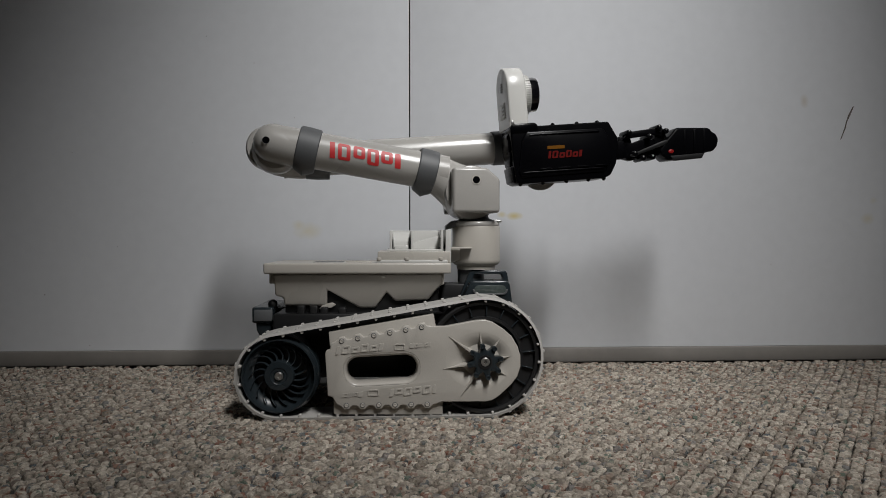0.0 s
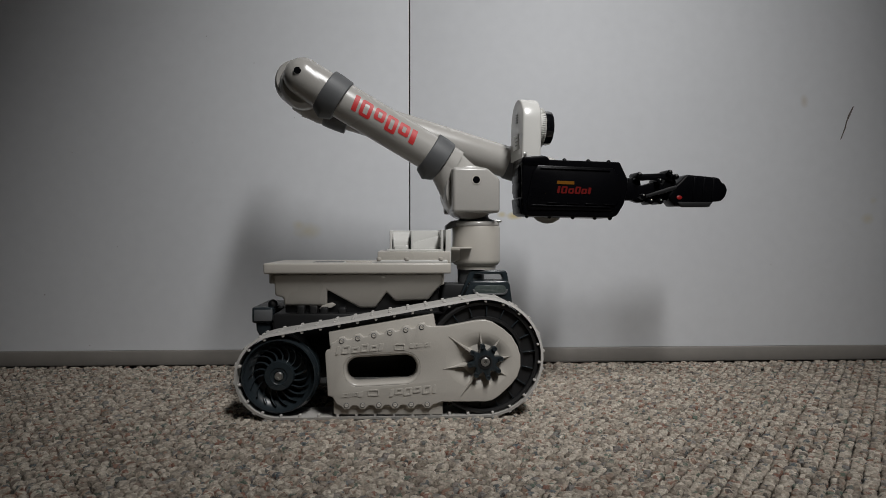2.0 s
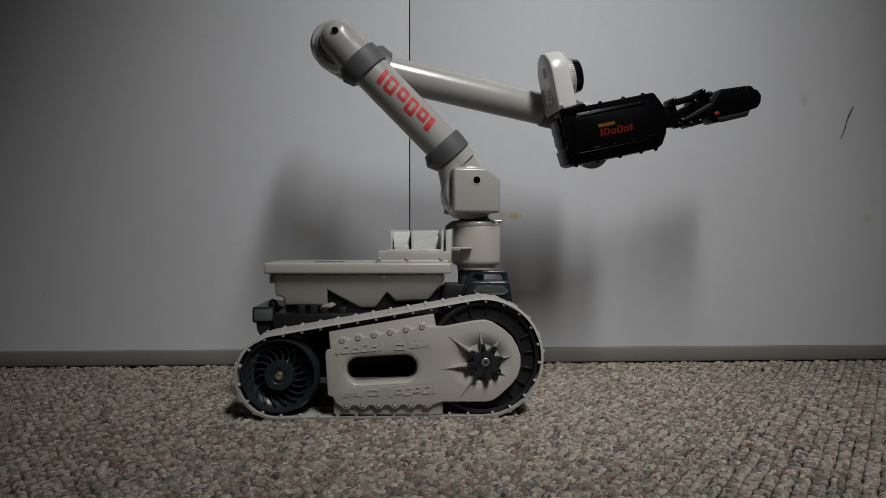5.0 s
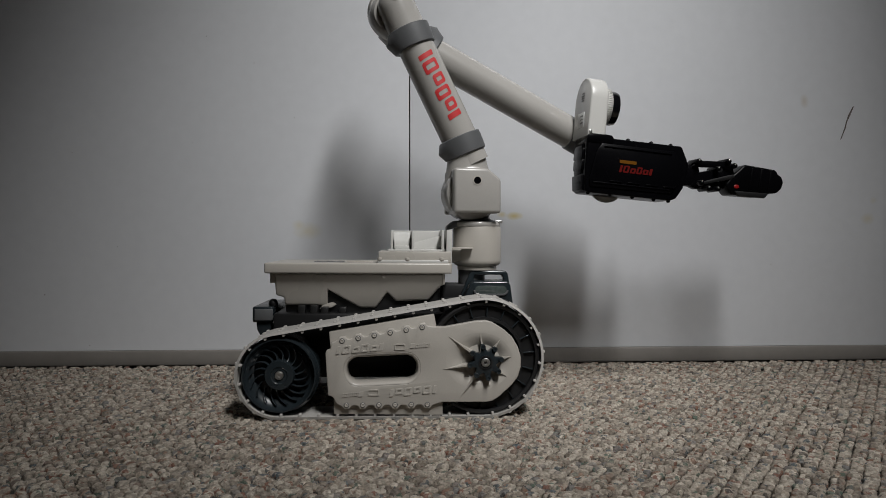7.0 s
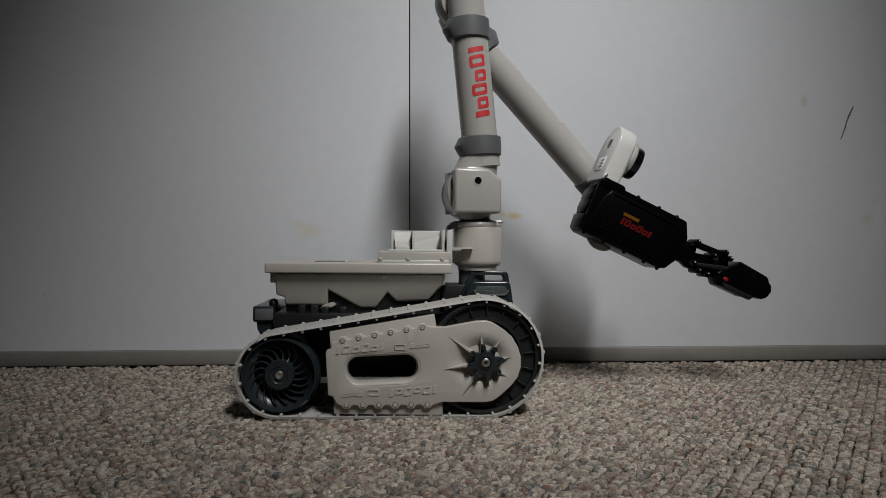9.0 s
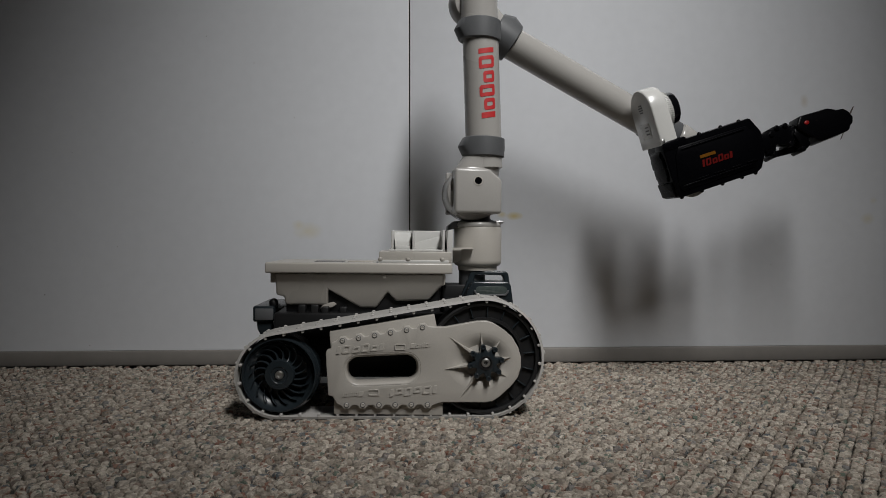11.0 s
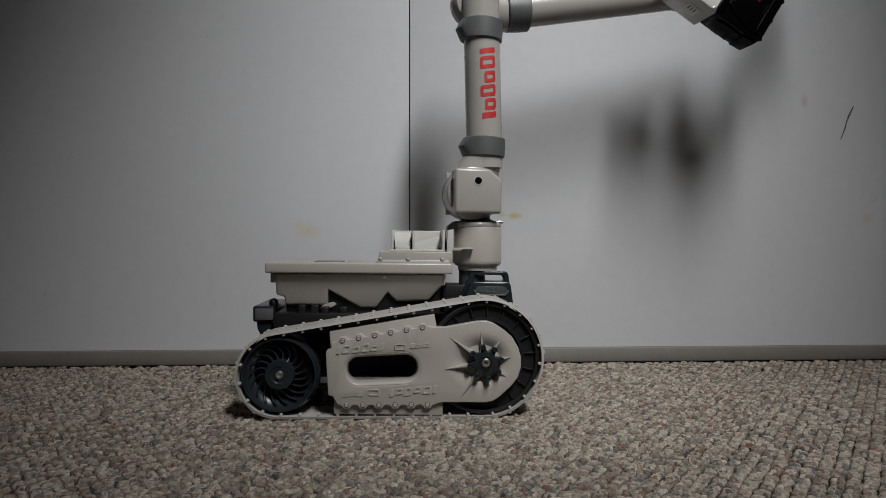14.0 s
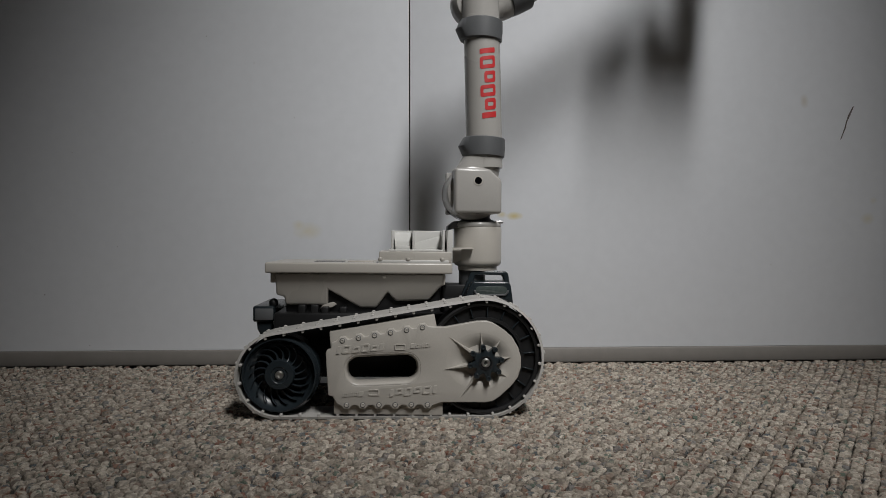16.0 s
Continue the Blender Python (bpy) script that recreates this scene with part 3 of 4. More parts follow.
def chassis():
    part("chassis_frame", block(-0.123, 0.06, 0.050, 0.160, 0.030, 0.098, 0.003), SOOT, robot, "black inner frame between the tracks")
    part("axle_beam", block(0.055, 0.126, 0.052, 0.158, 0.034, 0.112, 0.004), SOOT, robot)
    part("cross_beam", block(-0.120, -0.104, 0.060, 0.150, 0.080, 0.094, 0.003), SOOT, robot)
    # black block added to stand for the shade in gaps under the hull
    part("hull_gap_shade", block(-0.112, 0.052, 0.064, 0.150, 0.088, 0.1245, 0.001), SOOT, robot)
    for x in (-0.098, -0.085, -0.074, -0.055):
        part("cable_clip", block(x, x + 0.008, 0.052, 0.075, 0.096, 0.104 + 0.002 * (x < -0.08), 0.0012), SOOT, robot)
    part("metal_clip", prism([(-76, 101.5), (-63, 103), (-58, 106), (-62, 108.5), (-72, 106)], 0.060, 0.075, 0.0006), PALE, robot)
    tub = prism(HULL, 0.050, 0.160, 0.0022, 3)
    for v in tub.verts:
        lean = (0.139 - v.co.z) * 0.30
        v.co.y += lean if v.co.y < 0.105 else -lean
    part("hull", tub, PALE, robot, "pale grey moulded hull tub")
    part("hull_step", block(-0.1275, -0.1205, 0.056, 0.154, 0.129, 0.1405, 0.001), PALE, robot)
    part("hull_rib", block(0.0545, 0.0565, 0.0485, 0.060, 0.128, 0.140, 0.0006), PALE, robot)
    part("knob", rod((-0.0075, 0.046, 0.1365), (-0.0075, 0.051, 0.1365), 0.0022, seg=12, w=0.0005), PALE, robot)
    lid = part("lid", block(-0.131, 0.0634, 0.0420, 0.168, 0.1398, 0.1508, 0.0018, 3), PALE, robot, "flat pale grey lid with a raised front")
    part("lid_rim", block(-0.1325, -0.128, 0.050, 0.160, 0.142, 0.150, 0.0015), PALE, lid)
    part("lid_slot", block(-0.084, -0.052, 0.075, 0.100, 0.1500, 0.1514, 0.0006), INK, lid, "dark slot in the lid")
    part("lid_ridge", block(-0.048, -0.020, 0.070, 0.074, 0.1500, 0.1522, 0.0006), PALE, lid)
    step = part("raised_step", block(-0.0136, 0.0630, 0.048, 0.162, 0.1508, 0.1630, 0.0014), PALE, lid)
    part("step_ledge", block(-0.0145, 0.0600, 0.0440, 0.050, 0.1505, 0.1540, 0.0008), WHITE, lid)
    for x in (-0.012, 0.017, 0.053):
        part("lid_screw", rod((x, 0.0455, 0.1535), (x, 0.0455, 0.1565), 0.0026, seg=14, w=0.0006), PALE, lid)
    part("rack_back", block(-0.0006, 0.0600, 0.096, 0.0990, 0.1630, 0.1856, 0.0008), WHITE, lid)
    part("rack_end", block(-0.0010, 0.0016, 0.058, 0.0985, 0.1630, 0.1850, 0.0007), WHITE, lid)
    part("rack_rib", block(0.0215, 0.0240, 0.058, 0.0985, 0.1630, 0.1850, 0.0007), WHITE, lid)
    part("rack_post", block(0.0535, 0.0562, 0.056, 0.0985, 0.1630, 0.1860, 0.0007), WHITE, lid)
    part("rack_wall", prism([(58.0, 163), (63.2, 139.5), (64.0, 139.5), (64.0, 186.0), (58.6, 186.0)], 0.050, 0.1000, 0.0010), WHITE, lid)
    part("rack_floor", block(-0.004, 0.060, 0.056, 0.145, 0.1630, 0.1650, 0.0006), WHITE, lid)
    part("drum", lathe([(0.0150, -0.0085), (0.0150, 0.0085)], 36, pose(0.0115, 0.082, 0.1690) @ ALONG), WHITE, lid)
    part("gusset", prism([(24, 172), (54, 180), (54, 164.5), (24, 164.5)], 0.074, 0.079, 0.0005), WHITE, lid)
    part("rack_block", block(0.004, 0.019, 0.060, 0.070, 0.1640, 0.1690, 0.0008), WHITE, lid)
    # rear housing
    rear = part("rear_bumper", block(-0.1460, -0.1240, 0.058, 0.150, 0.0872, 0.1040, 0.0022, 3), DARK, robot, "dark grey rear bumper block")
    part("bumper_face", block(-0.1435, -0.1245, 0.0568, 0.060, 0.0895, 0.1015, 0.0008), COLLAR, rear)
    part("rear_hook", prism([(-143, 88), (-127, 88), (-124, 76), (-128, 70), (-138, 72), (-142, 79)], 0.062, 0.074, 0.0018), DARK, robot)
    part("rear_knob", ball((-0.1262, 0.070, 0.1065), 0.005), SOOT, robot)
    # front lamp housing
    outer = [(76, 114), (86, 139), (89, 141.5), (126, 141.5), (128.5, 139), (134, 108), (130, 104), (78, 104)]
    part("front_guard", prism(outer, 0.080, 0.092, 0.0022, 2, [(90, 131), (92, 137), (122, 137), (124, 131)]), DARK, robot, "dark grey hooped front guard")
    house = part("front_housing", prism([(79, 116), (85, 129), (88, 131), (125, 131), (128, 128), (131, 107), (78, 105)], 0.058, 0.100, 0.0025, 3), DARK, robot, "dark grey front lamp housing")
    part("lens_rim", prism(slot(88, 125.5, 116, 127.5, 5.5), 0.0560, 0.062, 0.0008, 2, slot(90, 123.5, 117.8, 125.8, 4)), COLLAR, house)
    part("lens", prism(slot(89.5, 124, 117.2, 126.3, 4.5), 0.0575, 0.060, 0.0006), SMOKED, house, "smoked glossy lens")


TURRET = (0.0975, 0.1002)


def turret():
    x, y = TURRET
    x -= 0.0015
    base = part("turret_base", lathe([(0.022, 0.142), (0.022, 0.1465), (0.0245, 0.1472), (0.0268, 0.1500), (0.0270, 0.1530), (0.0270, 0.1880), (0.0262, 0.1905), (0.012, 0.1910)], 56, pose(x, y, 0)), PALE, robot, "pale grey round turret base")
    part("bracket", block(0.0600, 0.0880, 0.066, 0.080, 0.1655, 0.1672, 0.0004), PALE, base)
    part("bracket_web", prism([(62, 165.6), (87, 165.6), (78, 154), (68, 150), (62, 149)], 0.082, 0.116, 0.0008), PALE, base)
    part("foot", rod((x - 0.006, y, 0.1250), (x - 0.006, y, 0.1470), 0.0150, seg=32, w=0.001), COLLAR, base)
    part("deck_bracket", block(0.055, 0.128, 0.085, 0.118, 0.100, 0.1265, 0.002), SOOT, base)
    part("top_ring", lathe([(0.0262, 0.1900), (0.0271, 0.1912), (0.0271, 0.1938), (0.0258, 0.1956), (0.0215, 0.1962), (0.004, 0.1962)], 48, pose(x - 0.001, y, 0)), PALE_ARM, base, "pale turning ring under the arm")
    # the neck's dark grey carries the shade below the shoulder box
    part("neck", lathe([(0.0225, 0.1960), (0.0200, 0.1975), (0.0160, 0.1992), (0.0146, 0.2010), (0.0148, 0.2030), (0.0175, 0.2060), (0.004, 0.2060)], 40, pose(x - 0.001, y, 0)), COLLAR, base, "flared neck, coloured dark grey for the shade on it")
    part("tab", block(x + 0.018, x + 0.0275, y - 0.012, y - 0.006, 0.1945, 0.1975, 0.0008), STEEL, base)
    part("ear", prism([(61, 191), (68, 196.5), (74, 197), (74, 190), (61, 186)], y - 0.014, y + 0.014, 0.001), COLLAR, base)
    # shoulder box, turned with the arm
    at = pose(*TURRET, 0, 0, 0, 5.92)
    box = [(-34.3, 204.6), (-34.3, 253.6), (3.2, 253.6), (17.9, 241.4), (17.9, 204.6)]
    house = part("shoulder_box", prism(box, -0.0350, -0.0100, 0.0036, 4), PALE_ARM, robot, "pale grey square shoulder housing", at)
    part("hole_ring", lathe([(0.0050, -0.001), (0.0050, 0.0005), (0.0040, 0.0005), (0.0038, -0.003), (0.0003, -0.003)], 24, pose(-0.0088, -0.0350, 0.2400) @ TOWARD), PALE, house)
    part("hole", lathe([(0.0039, -0.002), (0.0039, 0.0003), (0.0003, 0.0003)], 20, pose(-0.0088, -0.0350, 0.2400) @ TOWARD), BLACK, house, "dark screw hole")
    part("far_plate", prism(box, 0.022, 0.030, 0.0022, 2), PALE_ARM, house)
    part("cradle", prism([(-26, 204.8), (16, 204.8), (18, 212), (-24, 212)], -0.012, 0.024, 0.001), PALE_ARM, house)


R_TUBE = 0.0203


def collar(x0, x1, r, cz, y, parent, side):
    """A sleeve round a tube, pointed on one side."""
    b = bmesh.new()
    n, rings = 40, []
    mid = (x0 + x1) / 2
    for x, g in ((x0, 0.0), (x0 + 0.001, 0.0012), (mid, 0.0016), (x1 - 0.001, 0.0012), (x1, 0.0)):
        ring = []
        for i in range(n):
            a = 2 * math.pi * i / n
            # the pointed lip
            k = max(0.0, math.cos(a - side)) ** 4
            lip = 0.0062 * k * (1 - abs(x - mid) / (x1 - x0) * 1.7)
            rr = r + g + 0.0012 + max(0, lip)
            ring.append(b.verts.new((x, y + rr * math.sin(a), cz + rr * math.cos(a))))
        rings.append(ring)
    for s, t in zip(rings, rings[1:]):
        for i in range(n):
            b.faces.new((s[i], s[(i + 1) % n], t[(i + 1) % n], t[i]))
    b.faces.new(rings[0][::-1])
    b.faces.new(rings[-1])
    return part("collar", b, COLLAR, parent, "mid grey rubbery collar")


def upper_arm_z(x):
    return -0.0125 + (x - 0.072) * 0.064


def upper_arm():
    arm = part("upper_arm", rod((0.030, 0, upper_arm_z(0.03)), (0.225, 0, upper_arm_z(0.225)), R_TUBE, seg=48), PALE_ARM, robot, "pale grey tubular upper arm with red plain mark")
    part("shoulder_disc", lathe([(0.004, -0.021), (0.0260, -0.021), (0.0290, -0.0195), (0.0302, -0.016), (0.0302, 0.016), (0.0290, 0.0195), (0.026, 0.021), (0.004, 0.021)], 56, TOWARD.copy()), PALE_ARM, arm)
    b = bmesh.new()
    rings = []
    for x, r, ry, c in ((0.004, 0.0295, 0.0190, 0.0), (0.020, 0.0270, 0.0190, -0.004), (0.036, 0.0235, 0.0195, -0.010), (0.048, 0.0212, 0.0205, upper_arm_z(0.048))):
        rings.append([b.verts.new((x, ry * math.sin(a), c + r * math.cos(a))) for a in (2 * math.pi * i / 40 for i in range(40))])
    for s, t in zip(rings, rings[1:]):
        for i in range(40):
            b.faces.new((s[i], s[(i + 1) % 40], t[(i + 1) % 40], t[i]))
    b.faces.new(rings[0][::-1])
    b.faces.new(rings[-1])
    part("shoulder_neck", b, PALE_ARM, arm)
    collar(0.0425, 0.0640, R_TUBE + 0.0006, upper_arm_z(0.053), 0, arm, 0.0)
    collar(0.1725, 0.1955, R_TUBE + 0.0006, upper_arm_z(0.184), 0, arm, 0.0)
    # elbow: the tube rounds off and turns inward
    b = lathe([(0.0203, -0.034), (0.0206, -0.015), (0.0209, 0.0)] + [(0.0209 * math.cos(radians(a)), 0.0209 * math.sin(radians(a))) for a in (10, 20, 30, 40, 50, 60, 70, 80, 88)], 44, pose(0.2212, 0, -0.0028) @ ALONG)
    part("elbow_cap", b, PALE_ARM, arm)
    part("elbow_disc", lathe([(0.010, 0.0), (0.0215, -0.003), (0.0255, -0.010), (0.0262, -0.0150), (0.0265, -0.0205), (0.004, -0.0205)], 52, pose(0.2180, 0, 0.0022) @ TOWARD), PALE_ARM, arm)
    part("elbow_hole_rim", lathe([(0.0041, -0.002), (0.0041, 0.0001), (0.0037, 0.0001), (0.0034, -0.003), (0.0003, -0.003)], 24, pose(0.2270, -0.0206, -0.0016) @ TOWARD), PALE_ARM, arm)
    part("elbow_hole", lathe([(0.0038, -0.002), (0.0038, 0.0002), (0.0003, 0.0002)], 20, pose(0.2270, -0.0206, -0.0016) @ TOWARD), BLACK, arm, "dark screw hole")
    # red mark wrapped on the tube: plain bars and rings, from the elbow towards the shoulder
    def wrapped(u, h):
        x, ang = 0.1625 - u, (h - 0.0085) / R_TUBE - 0.10
        rr = R_TUBE + 0.0003
        return x, -rr * math.cos(ang), upper_arm_z(x) + rr * math.sin(ang)

    def fine(pts):
        return [(p[0] + (q[0] - p[0]) * k / 6, p[1] + (q[1] - p[1]) * k / 6) for p, q in zip(pts, pts[1:] + pts[:1]) for k in range(6)]

    for outer, inner in mark_shapes(MARK, 0.0790, 0.0178, 0.0041):
        b = bmesh.new()
        if inner is None:
            inner = [(sum(x for x, z in outer) / len(outer) + 0.2 * (z - sum(w for v, w in outer) / len(outer)), z) for x, z in outer]
        outer, inner = fine(outer), fine(inner)
        rows = [[b.verts.new(wrapped(o[0] + (p[0] - o[0]) * f, o[1] + (p[1] - o[1]) * f)) for o, p in zip(outer, inner)] for f in (0, 0.5, 1)]
        n = len(outer)
        for s, t in zip(rows, rows[1:]):
            for q in range(n):
                b.faces.new((s[q], s[(q + 1) % n], t[(q + 1) % n], t[q]))
        part("red_mark", b, RED, arm, "printed red shape of a plain mark")
    return arm


N_FORE = 0.0415


def forearm_z(x):
    return -0.0090 + (x - 0.076) * 0.083


def forearm():
    arm = part("forearm", rod((0.015, N_FORE, forearm_z(0.015)), (0.322, N_FORE, forearm_z(0.322)), 0.0193, 0.0187, seg=44), PALE_ARM, robot, "pale grey tubular forearm behind the upper arm")
    part("elbow_joint", lathe([(0.004, 0.0202), (0.0222, 0.0202), (0.0240, 0.0225), (0.0250, 0.032), (0.0242, 0.045), (0.0212, 0.055), (0.0150, 0.0605), (0.003, 0.062)], 52, pose(0, 0, -0.001) @ Euler((radians(-90), 0, 0)).to_matrix().to_4x4()), PALE_ARM, arm)
    b = bmesh.new()
    rings = []
    for x, r, z in ((0.004, 0.0275, -0.002), (0.020, 0.0262, -0.0065), (0.036, 0.0232, -0.0105), (0.050, 0.0208, forearm_z(0.050))):
        rings.append([b.verts.new((x, N_FORE + 0.0200 * math.sin(a), z + r * math.cos(a))) for a in (2 * math.pi * i / 36 for i in range(36))])
    for s, t in zip(rings, rings[1:]):
        for i in range(36):
            b.faces.new((s[i], s[(i + 1) % 36], t[(i + 1) % 36], t[i]))
    b.faces.new(rings[0][::-1])
    b.faces.new(rings[-1])
    part("elbow_neck", b, PALE_ARM, arm)
    collar(0.0405, 0.0680, 0.0206, forearm_z(0.054), N_FORE, arm, 0.0)
    part("wrist_end", lathe([(0.0186, -0.020), (0.0198, -0.018), (0.0198, 0.004), (0.018, 0.010), (0.010, 0.014), (0.002, 0.015)], 40, pose(0.322, N_FORE, forearm_z(0.322)) @ ALONG), PALE_ARM, arm)
    part("wrist_pin", rod((0.3331, 0.004, 0), (0.3331, N_FORE, 0.004), 0.014, seg=28), COLLAR, arm)
    part("wrist_cuff", rod((0.258, N_FORE, forearm_z(0.258)), (0.300, N_FORE, forearm_z(0.300)), 0.0202, seg=40, w=0.001), COLLAR, arm, "dark grey cuff at the wrist")
    return arm


CASE = [(-74, 26), (-72, 29.9), (-45, 29.9), (-43, 27.4), (38.5, 27.8), (40.5, 27), (49.8, 9.2), (50, -3), (45.8, -19.8), (38.6, -32), (31.6, -35.2), (-68, -35.6), (-71, -33.5), (-73, -10)]
N0, N1 = -0.030, 0.008


def moved(poly):
    """From the claw's own outline to its place on the case."""
    return [(x * 1.01 + 9.8, z - 6.2) for x, z in poly]


def gripper():
    case = part("gripper", prism(CASE, N0, N1, 0.0030, 3), BLACK, robot, "glossy black gripper case with camera head and claw")
    part("side_panel", prism([(-56, 21), (32, 20.5), (41, 8), (41, -14), (31, -28), (-66, -29), (-68, -20), (-62, 12)], N0 - 0.0016, N0 + 0.002, 0.0012), BLACK, case)
    for z, x0, x1 in ((17.5, -54, 28), (-23.5, -64, 30)):
        part("ridge", prism([(x0, z - 0.7), (x1, z - 0.7), (x1 - 2, z + 0.7), (x0 + 2, z + 0.7)], N0 - 0.0030, N0, 0.0005), BLACK, case)
    for i in range(4):
        part("vent_bar", block(-0.044 + 0.0215 * i, -0.030 + 0.0215 * i, N0 - 0.0034, N0, -0.0212, -0.0200, 0.0003), BLACK, case)
    part("corner_block", prism([(-74.5, 26), (-72, 31), (-45, 31), (-42.5, 28), (-42.5, 20), (-74, 20)], N0 - 0.0012, N0 + 0.02, 0.0020), BLACK, case)
    for x in (-0.024, 0.004, 0.028):
        part("bolt_head", ball((x, N0 + 0.004, 0.0277), 0.0024), BLACK, case)
    for x in (-0.066, -0.040, -0.013, 0.013, 0.031):
        part("bolt_head", ball((x, N0 + 0.004, -0.0354), 0.0024), BLACK, case)
    # sticker: yellow bar over a red plain mark
    part("yellow_bar", prism(slot(-34, -14, 0.6, 4.2, 0.5, 2), N0 - 0.0021, N0 - 0.001, 0), YELLOW, case, "small yellow bar on the case")
    for outer, inner in mark_shapes(MARK, 40, 8.0, 2.1):
        place = [None if q is None else [(-34 + x, -9.6 + z) for x, z in q] for q in (outer, inner)]
        part("red_shape", prism(place[0], N0 - 0.0021, N0 - 0.001, 0, 1, place[1]), DIM_RED, case, "red shape of a plain mark")
    # stepped back plates
    part("back_plate", prism([(-76.5, 18), (-73, 24), (-72, -14), (-75, -15)], N0 + 0.008, N1 - 0.006, 0.0015), BLACK, case)
    part("back_plate", prism([(-75.5, -16), (-72, -16), (-70, -34), (-73.5, -33)], N0 + 0.004, N1 - 0.002, 0.0012), BLACK, case)
    for x0, z0, z1 in ((-76.2, 2, 14), (-75.6, -10, 1), (-74.8, -26, -18), (-73.8, -33, -28)):
        part("back_step", prism([(x0, z0), (x0, z1), (-70, z1 + 1), (-70, z0)], N0 + 0.006, N1 - 0.004, 0.0010), BLACK, case)
    part("back_dome", lathe([(0.022, 0.0), (0.0215, 0.004), (0.017, 0.007), (0.003, 0.008)], 36, pose(-0.034, N1 - 0.007, -0.0205) @ Euler((radians(-90), 0, 0)).to_matrix().to_4x4()), WHITE, case)
    # camera head: tall, round-topped, flat rear face with label
    yc, hw = -0.0045, 0.0255
    prof = [(yc - hw, 0.028), (yc + hw, 0.028)] + [(yc + hw * math.cos(radians(a)), 0.0715 + hw * math.sin(radians(a))) for a in range(0, 181, 12)]
    b = bmesh.new()
    rings = []
    for x, k in ((-0.0735, 0.95), (-0.0728, 0.985), (-0.0715, 1.0), (-0.0560, 1.0), (-0.0535, 0.975), (-0.0520, 0.90)):
        rings.append([b.verts.new((x, yc + (y - yc) * k, 0.028 + (z - 0.028) * (1 - (1 - k) * 0.35))) for y, z in prof])
    for s, t in zip(rings, rings[1:]):
        for i in range(len(prof)):
            b.faces.new((s[i], s[(i + 1) % len(prof)], t[(i + 1) % len(prof)], t[i]))
    b.faces.new(rings[0][::-1])
    b.faces.new(rings[-1])
    head = part("camera_head", b, WHITE, case, "white round-topped camera head")
    lens_at = pose(-0.0560, yc, 0.0660) @ ALONG
    part("lens_ring", lathe([(0.0225, -0.003), (0.0220, 0.004), (0.0212, 0.0105), (0.0200, 0.0115), (0.003, 0.0115)], 60, lens_at), WHITE, head)
    tick = None
    for i in range(56):
        at = lens_at @ Matrix.Rotation(2 * math.pi * i / 56, 4, "Z")
        if tick is None:
            tick = part("tick", block(0.0206, 0.0222, -0.0005, 0.0005, 0.0045, 0.0108, 0.0001, 1), WHITE, head, at=at)
        else:
            again(tick, head, at)
    part("camera_lens", lathe([(0.0192, 0.010), (0.0196, 0.0170), (0.0188, 0.0205), (0.0150, 0.0225), (0.003, 0.0232)], 48, lens_at), GLASS_BLACK, head, "glossy black camera lens")
    part("label", block(-0.0740, -0.0733, yc - 0.009, yc + 0.012, 0.040, 0.057, 0.0001), LABEL, head, "white paper label with grey bars")
    for k in range(3):
        part("label_bar", block(-0.0743, -0.0738, yc - 0.006, yc + 0.002, 0.0440 + 0.004 * k, 0.0455 + 0.004 * k, 0), INK, head)
    for k in range(4):
        part("grille_bar", block(-0.0742, -0.0733, yc - 0.005 + abs(k - 1.5) * 0.0012, yc + 0.005 - abs(k - 1.5) * 0.0012, 0.0700 + 0.0028 * k, 0.0712 + 0.0028 * k, 0), INK, head)
    part("head_clip", block(-0.0725, -0.0690, N0 - 0.0012, N0 + 0.004, 0.0290, 0.0345, 0.0008), STEEL, head)
    # claw: wrist, link bars, bolts and finger
    claw = part("claw", prism(moved([(36, 15), (58, 13), (64, 10), (84, 16), (92, 11), (88, -6), (74, -9), (60, -7), (36, -8)]), -0.011, 0.001, 0.0015), BLACK, robot, "black jointed claw with link bars")
    part("wrist_block", prism(moved([(50, 19), (64, 17), (66, 8), (82, 9), (92, 14), (104, 13), (104, -6), (84, -7), (62, -10), (50, -6)]), -0.009, 0.000, 0.0012), BLACK, claw)
    part("link_bar", prism(moved([(54, 16), (60, 23), (96, 25.5), (104, 20), (102, 15), (90, 18), (64, 15.5)]), -0.015, -0.010, 0.0010), BLACK, claw)
    part("link_bar", prism(moved([(58, -4), (62, -6), (100, 4.5), (106, 8), (104, 11), (98, 9.5)]), -0.018, -0.014, 0.0010), SOOT, claw)
    part("knuckle", prism(moved([(92, 12), (94, 22), (100, 27), (105, 24), (108, 12), (104, -4), (96, -2), (90, 6)]), -0.012, 0.003, 0.0015), BLACK, claw)
    for x, z in moved(((58.5, 21.5), (95.5, 25.5), (103.5, 21.0), (83.5, 15.5), (73.5, -8.5), (85.0, -8.0), (64.0, -3.0))):
        x, z = x / 1000, z / 1000
        part("bolt", rod((x, -0.0195, z), (x, 0.003, z), 0.0033, seg=12, w=0.0008), BLACK, claw)
        part("bolt_tip", ball((x, -0.0194, z + 0.0014), 0.0011, seg=8), STEEL, claw)
    finger = [(103, 10), (113, 18.5), (117, 23), (121, 24.2), (163, 22.2), (166, 20), (168, 17), (173, 15), (176.5, 8), (174, 0), (168, -5.5), (158, -6.5), (152, -9.5), (146, -11.8), (104, -13), (97, -6), (94, -1)]
    finger = [(103 + (x - 103) * 0.90, z) for x, z in finger]
    part("finger", prism(moved(finger), -0.017, 0.007, 0.0040, 3), BLACK, claw, "rounded black finger pad")
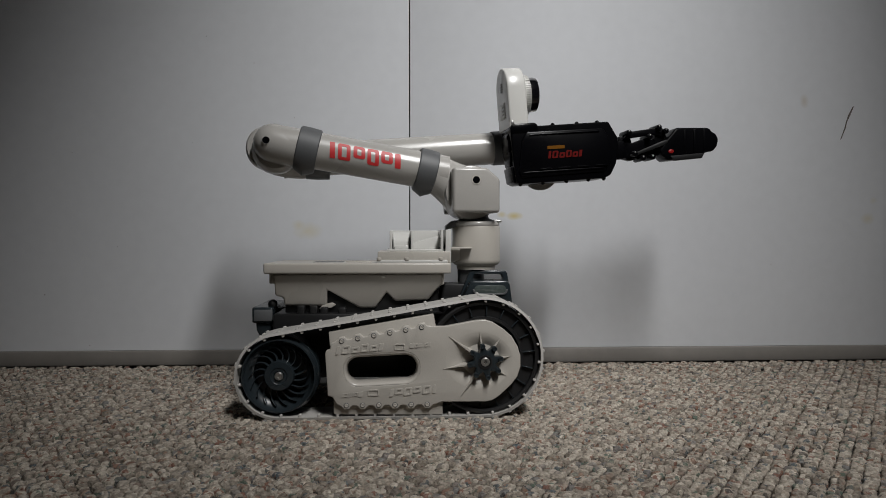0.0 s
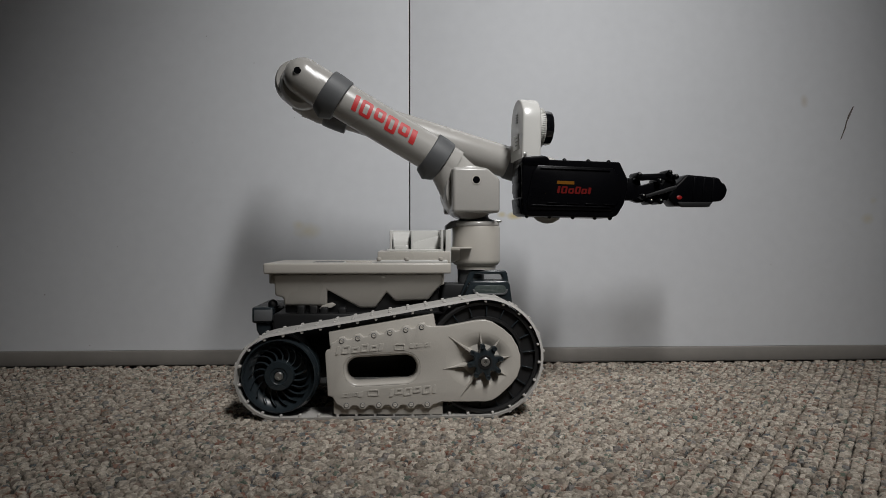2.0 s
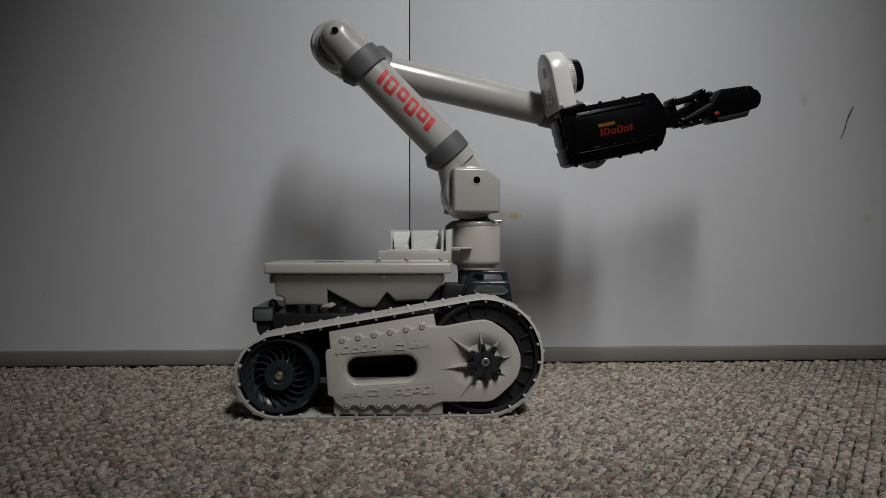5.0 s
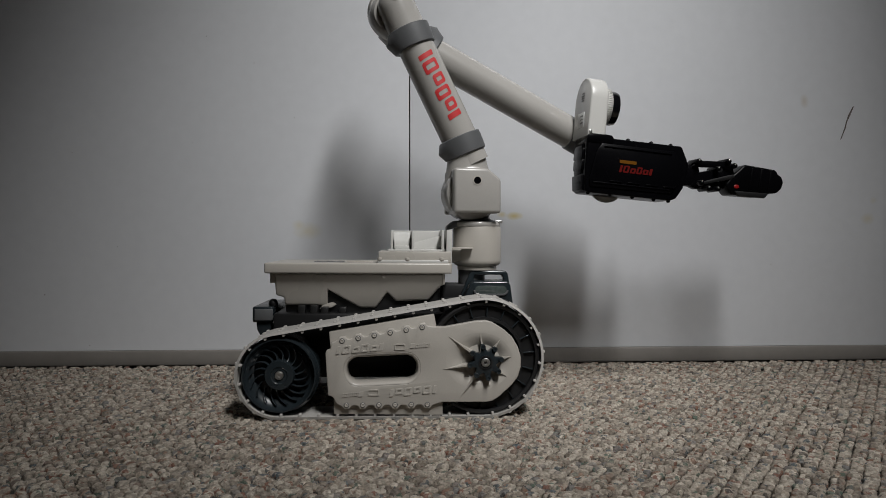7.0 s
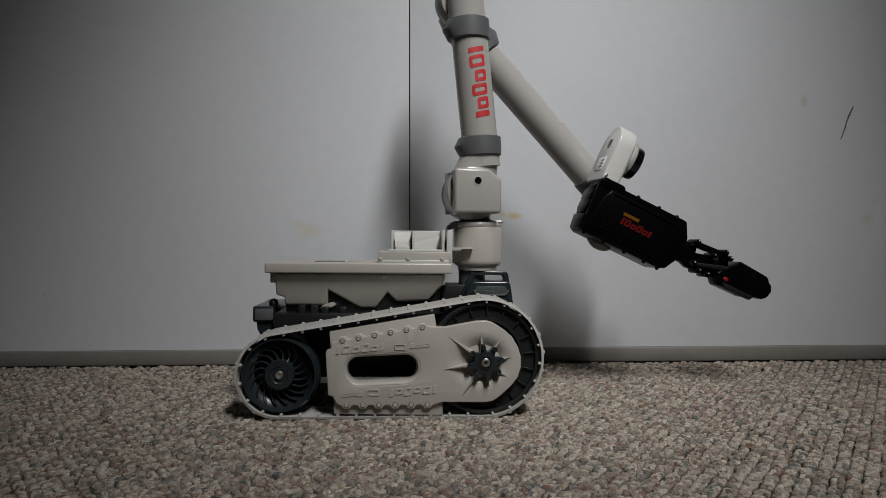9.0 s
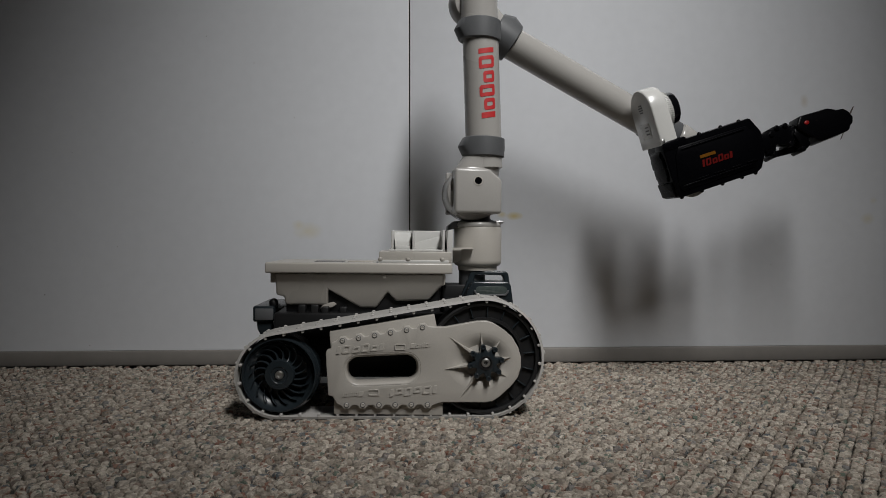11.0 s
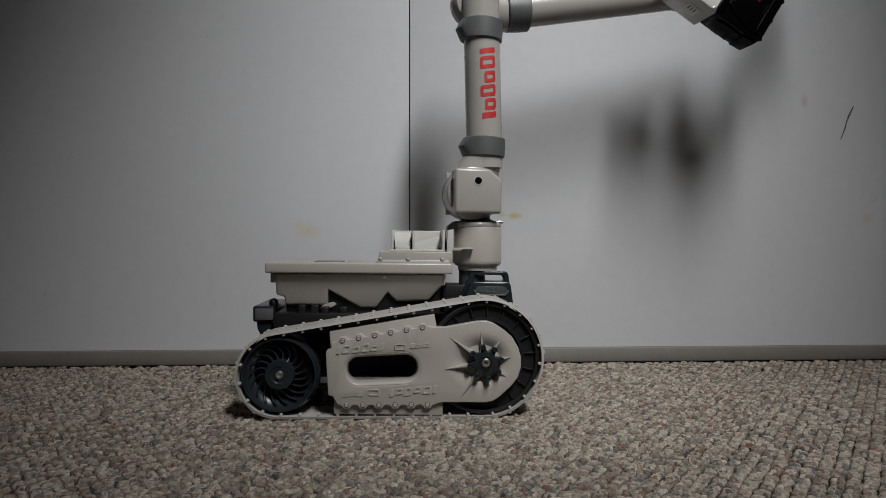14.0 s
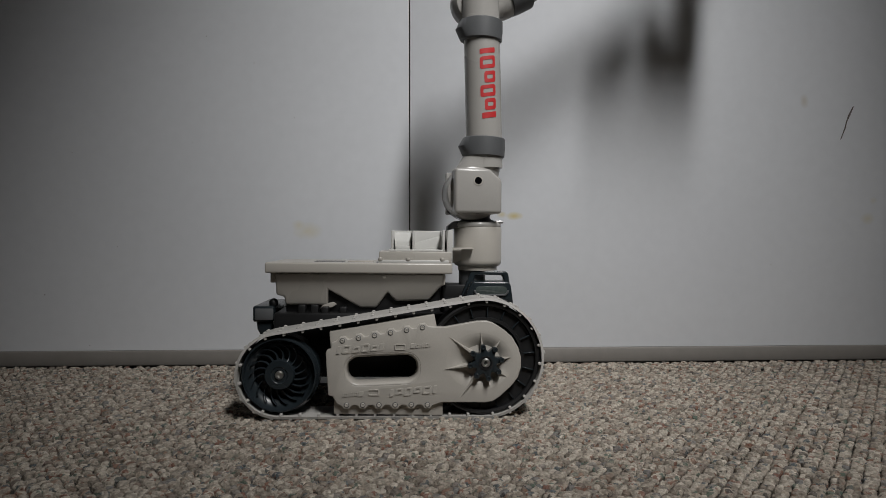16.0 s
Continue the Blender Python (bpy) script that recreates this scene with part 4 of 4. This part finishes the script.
    part("finger_pad", prism(moved([(106, -8), (150, -7), (146, -13), (112, -14)]), -0.0182, -0.013, 0.0012), SOOT, claw)
    for q in range(3):
        part("finger_ridge", prism(moved([(126 + 12 * q, 21), (130 + 12 * q, 21), (128 + 12 * q, -6), (124 + 12 * q, -6)]), -0.0180, -0.012, 0.0010), BLACK, claw)
    part("status_light", ball((0.1195, -0.0172, -0.0090), 0.0026, seg=12, scale=(1.3, 0.3, 0.9)), LED, claw, "small red indicator light")
    part("status_light", ball((0.1195, 0.0072, -0.0090), 0.0026, seg=12, scale=(1.3, 0.3, 0.9)), LED, claw, "small red indicator light")
    return case, claw


# ---- motion of the arm ----
SHOULDER_AT = (-0.01028, 0.2273)
ELBOW, WRIST = 0.2278, 0.33311
UP_ROWS = ((0, 167.05), (0.5, 161.68), (1, 156.85), (1.5, 151.61), (2, 146.52), (2.5, 141.56), (3, 135.48), (3.2, 134.4), (3.5, 134.2), (4.6, 134.16), (4.9, 132.4), (5.5, 126.9), (6, 122.1), (6.5, 117.44), (7, 112.55), (7.5, 107.22), (8, 102.24), (8.5, 97.07), (9, 92.2), (9.2, 90.5), (9.5, 88.8), (10, 88.3), (11.5, 88.1), (12.5, 87.9), (14, 87.65), (16, 87.65))
FORE_ROWS = ((0, -0.1), (0.5, -5.36), (1, -10.13), (1.5, -15.22), (2, -20.41), (2.5, -25.19), (3, -31.28), (3.2, -32.0), (3.5, -29.72), (4, -24.37), (4.2, -22.2), (4.8, -16.3), (5.2, -15.5), (5.7, -20.2), (6.5, -27.68), (7, -32.3), (7.5, -37.52), (8, -42.35), (8.5, -47.42), (9, -52.17), (9.2, -53.9), (9.45, -54.6), (9.8, -49.8), (10.5, -39.0), (11.3, -27.8), (11.5, -25.4), (12, -19.39), (12.5, -13.37), (13, -7.2), (13.5, -1.4), (14, 4.5), (14.5, 10.1), (15, 15.7), (15.5, 21.3), (16, 26.9))
GRIP_ROWS = ((0, -1.2), (0.5, 0.5), (1, -4.57), (1.5, -2.06), (2, -6.91), (2.5, -3.43), (3, -9.1), (3.5, -7.59), (4, -2.46), (4.2, -0.1), (4.8, 5.8), (5.2, 6.8), (5.7, 1.8), (6.5, -6.39), (7, -11.0), (7.5, -15.96), (8, -20.8), (8.5, -26.0), (9, -31.03), (9.2, -32.8), (9.45, -32.2), (9.8, -24.0), (10.5, -2.0), (11.3, 20.6), (11.5, 23.0), (12, 28.6), (12.5, 34.0), (13, 39.6), (13.5, 45.8), (14, 52.0), (14.5, 57.6), (15, 63.4), (15.5, 69.2), (16, 75.0))
ROLL_ROWS = ((0, 0), (9.3, 0), (9.8, 45), (10.3, 100), (10.8, 150), (11.2, 180), (16, 180))
PITCH_ROWS = ((0, 0), (3, 0), (4.2, 0.08), (6.5, 0.2), (7.5, 0.4), (9, 0.45), (11.5, 0.55), (16, 0.52))
TILT = 5.8


def angle_at(rows, t):
    return float(np.interp(t, [r[0] for r in rows], [r[1] for r in rows]))


def joint(u, z, a):
    return pose(*TURRET, 0, 0, 0, 5.92) @ pose(u, 0, z, 0, -a, 0)


def motions(upper, fore, grip, claw):
    times = sorted({r[0] for r in UP_ROWS + FORE_ROWS + GRIP_ROWS + ROLL_ROWS + PITCH_ROWS})
    up, mid, end, hold, body = [], [], [], [], []
    for t in times:
        p = angle_at(PITCH_ROWS, t)
        a, b, c = (angle_at(r, t) + p for r in (UP_ROWS, FORE_ROWS, GRIP_ROWS))
        body.append((t, ROBOT_AT @ pose(0, 0, 0, 0, p, 0)))
        eu, ez = SHOULDER_AT[0] + ELBOW * math.cos(radians(a)), SHOULDER_AT[1] + ELBOW * math.sin(radians(a))
        wu, wz = eu + WRIST * math.cos(radians(b)), ez + WRIST * math.sin(radians(b))
        up.append((t, joint(*SHOULDER_AT, a)))
        mid.append((t, joint(eu, ez, b)))
        end.append((t, joint(wu, wz, c + TILT) @ pose(0.0050, 0, -0.0010)))
        hold.append((t, end[-1][1] @ pose(0, -0.005, -0.005, angle_at(ROLL_ROWS, t)) @ pose(0, 0.005, 0.005)))
    walk(robot, body)
    walk(upper, up)
    walk(fore, mid)
    walk(grip, end)
    walk(claw, hold)


room()
chassis()
turret()
side_plate(0.0)
track(0.0, 0.045, -1)
track(0.165, 0.210, 1)
ARM, FORE = upper_arm(), forearm()
GRIP, CLAW = gripper()
carpet()
motions(ARM, FORE, GRIP, CLAW)
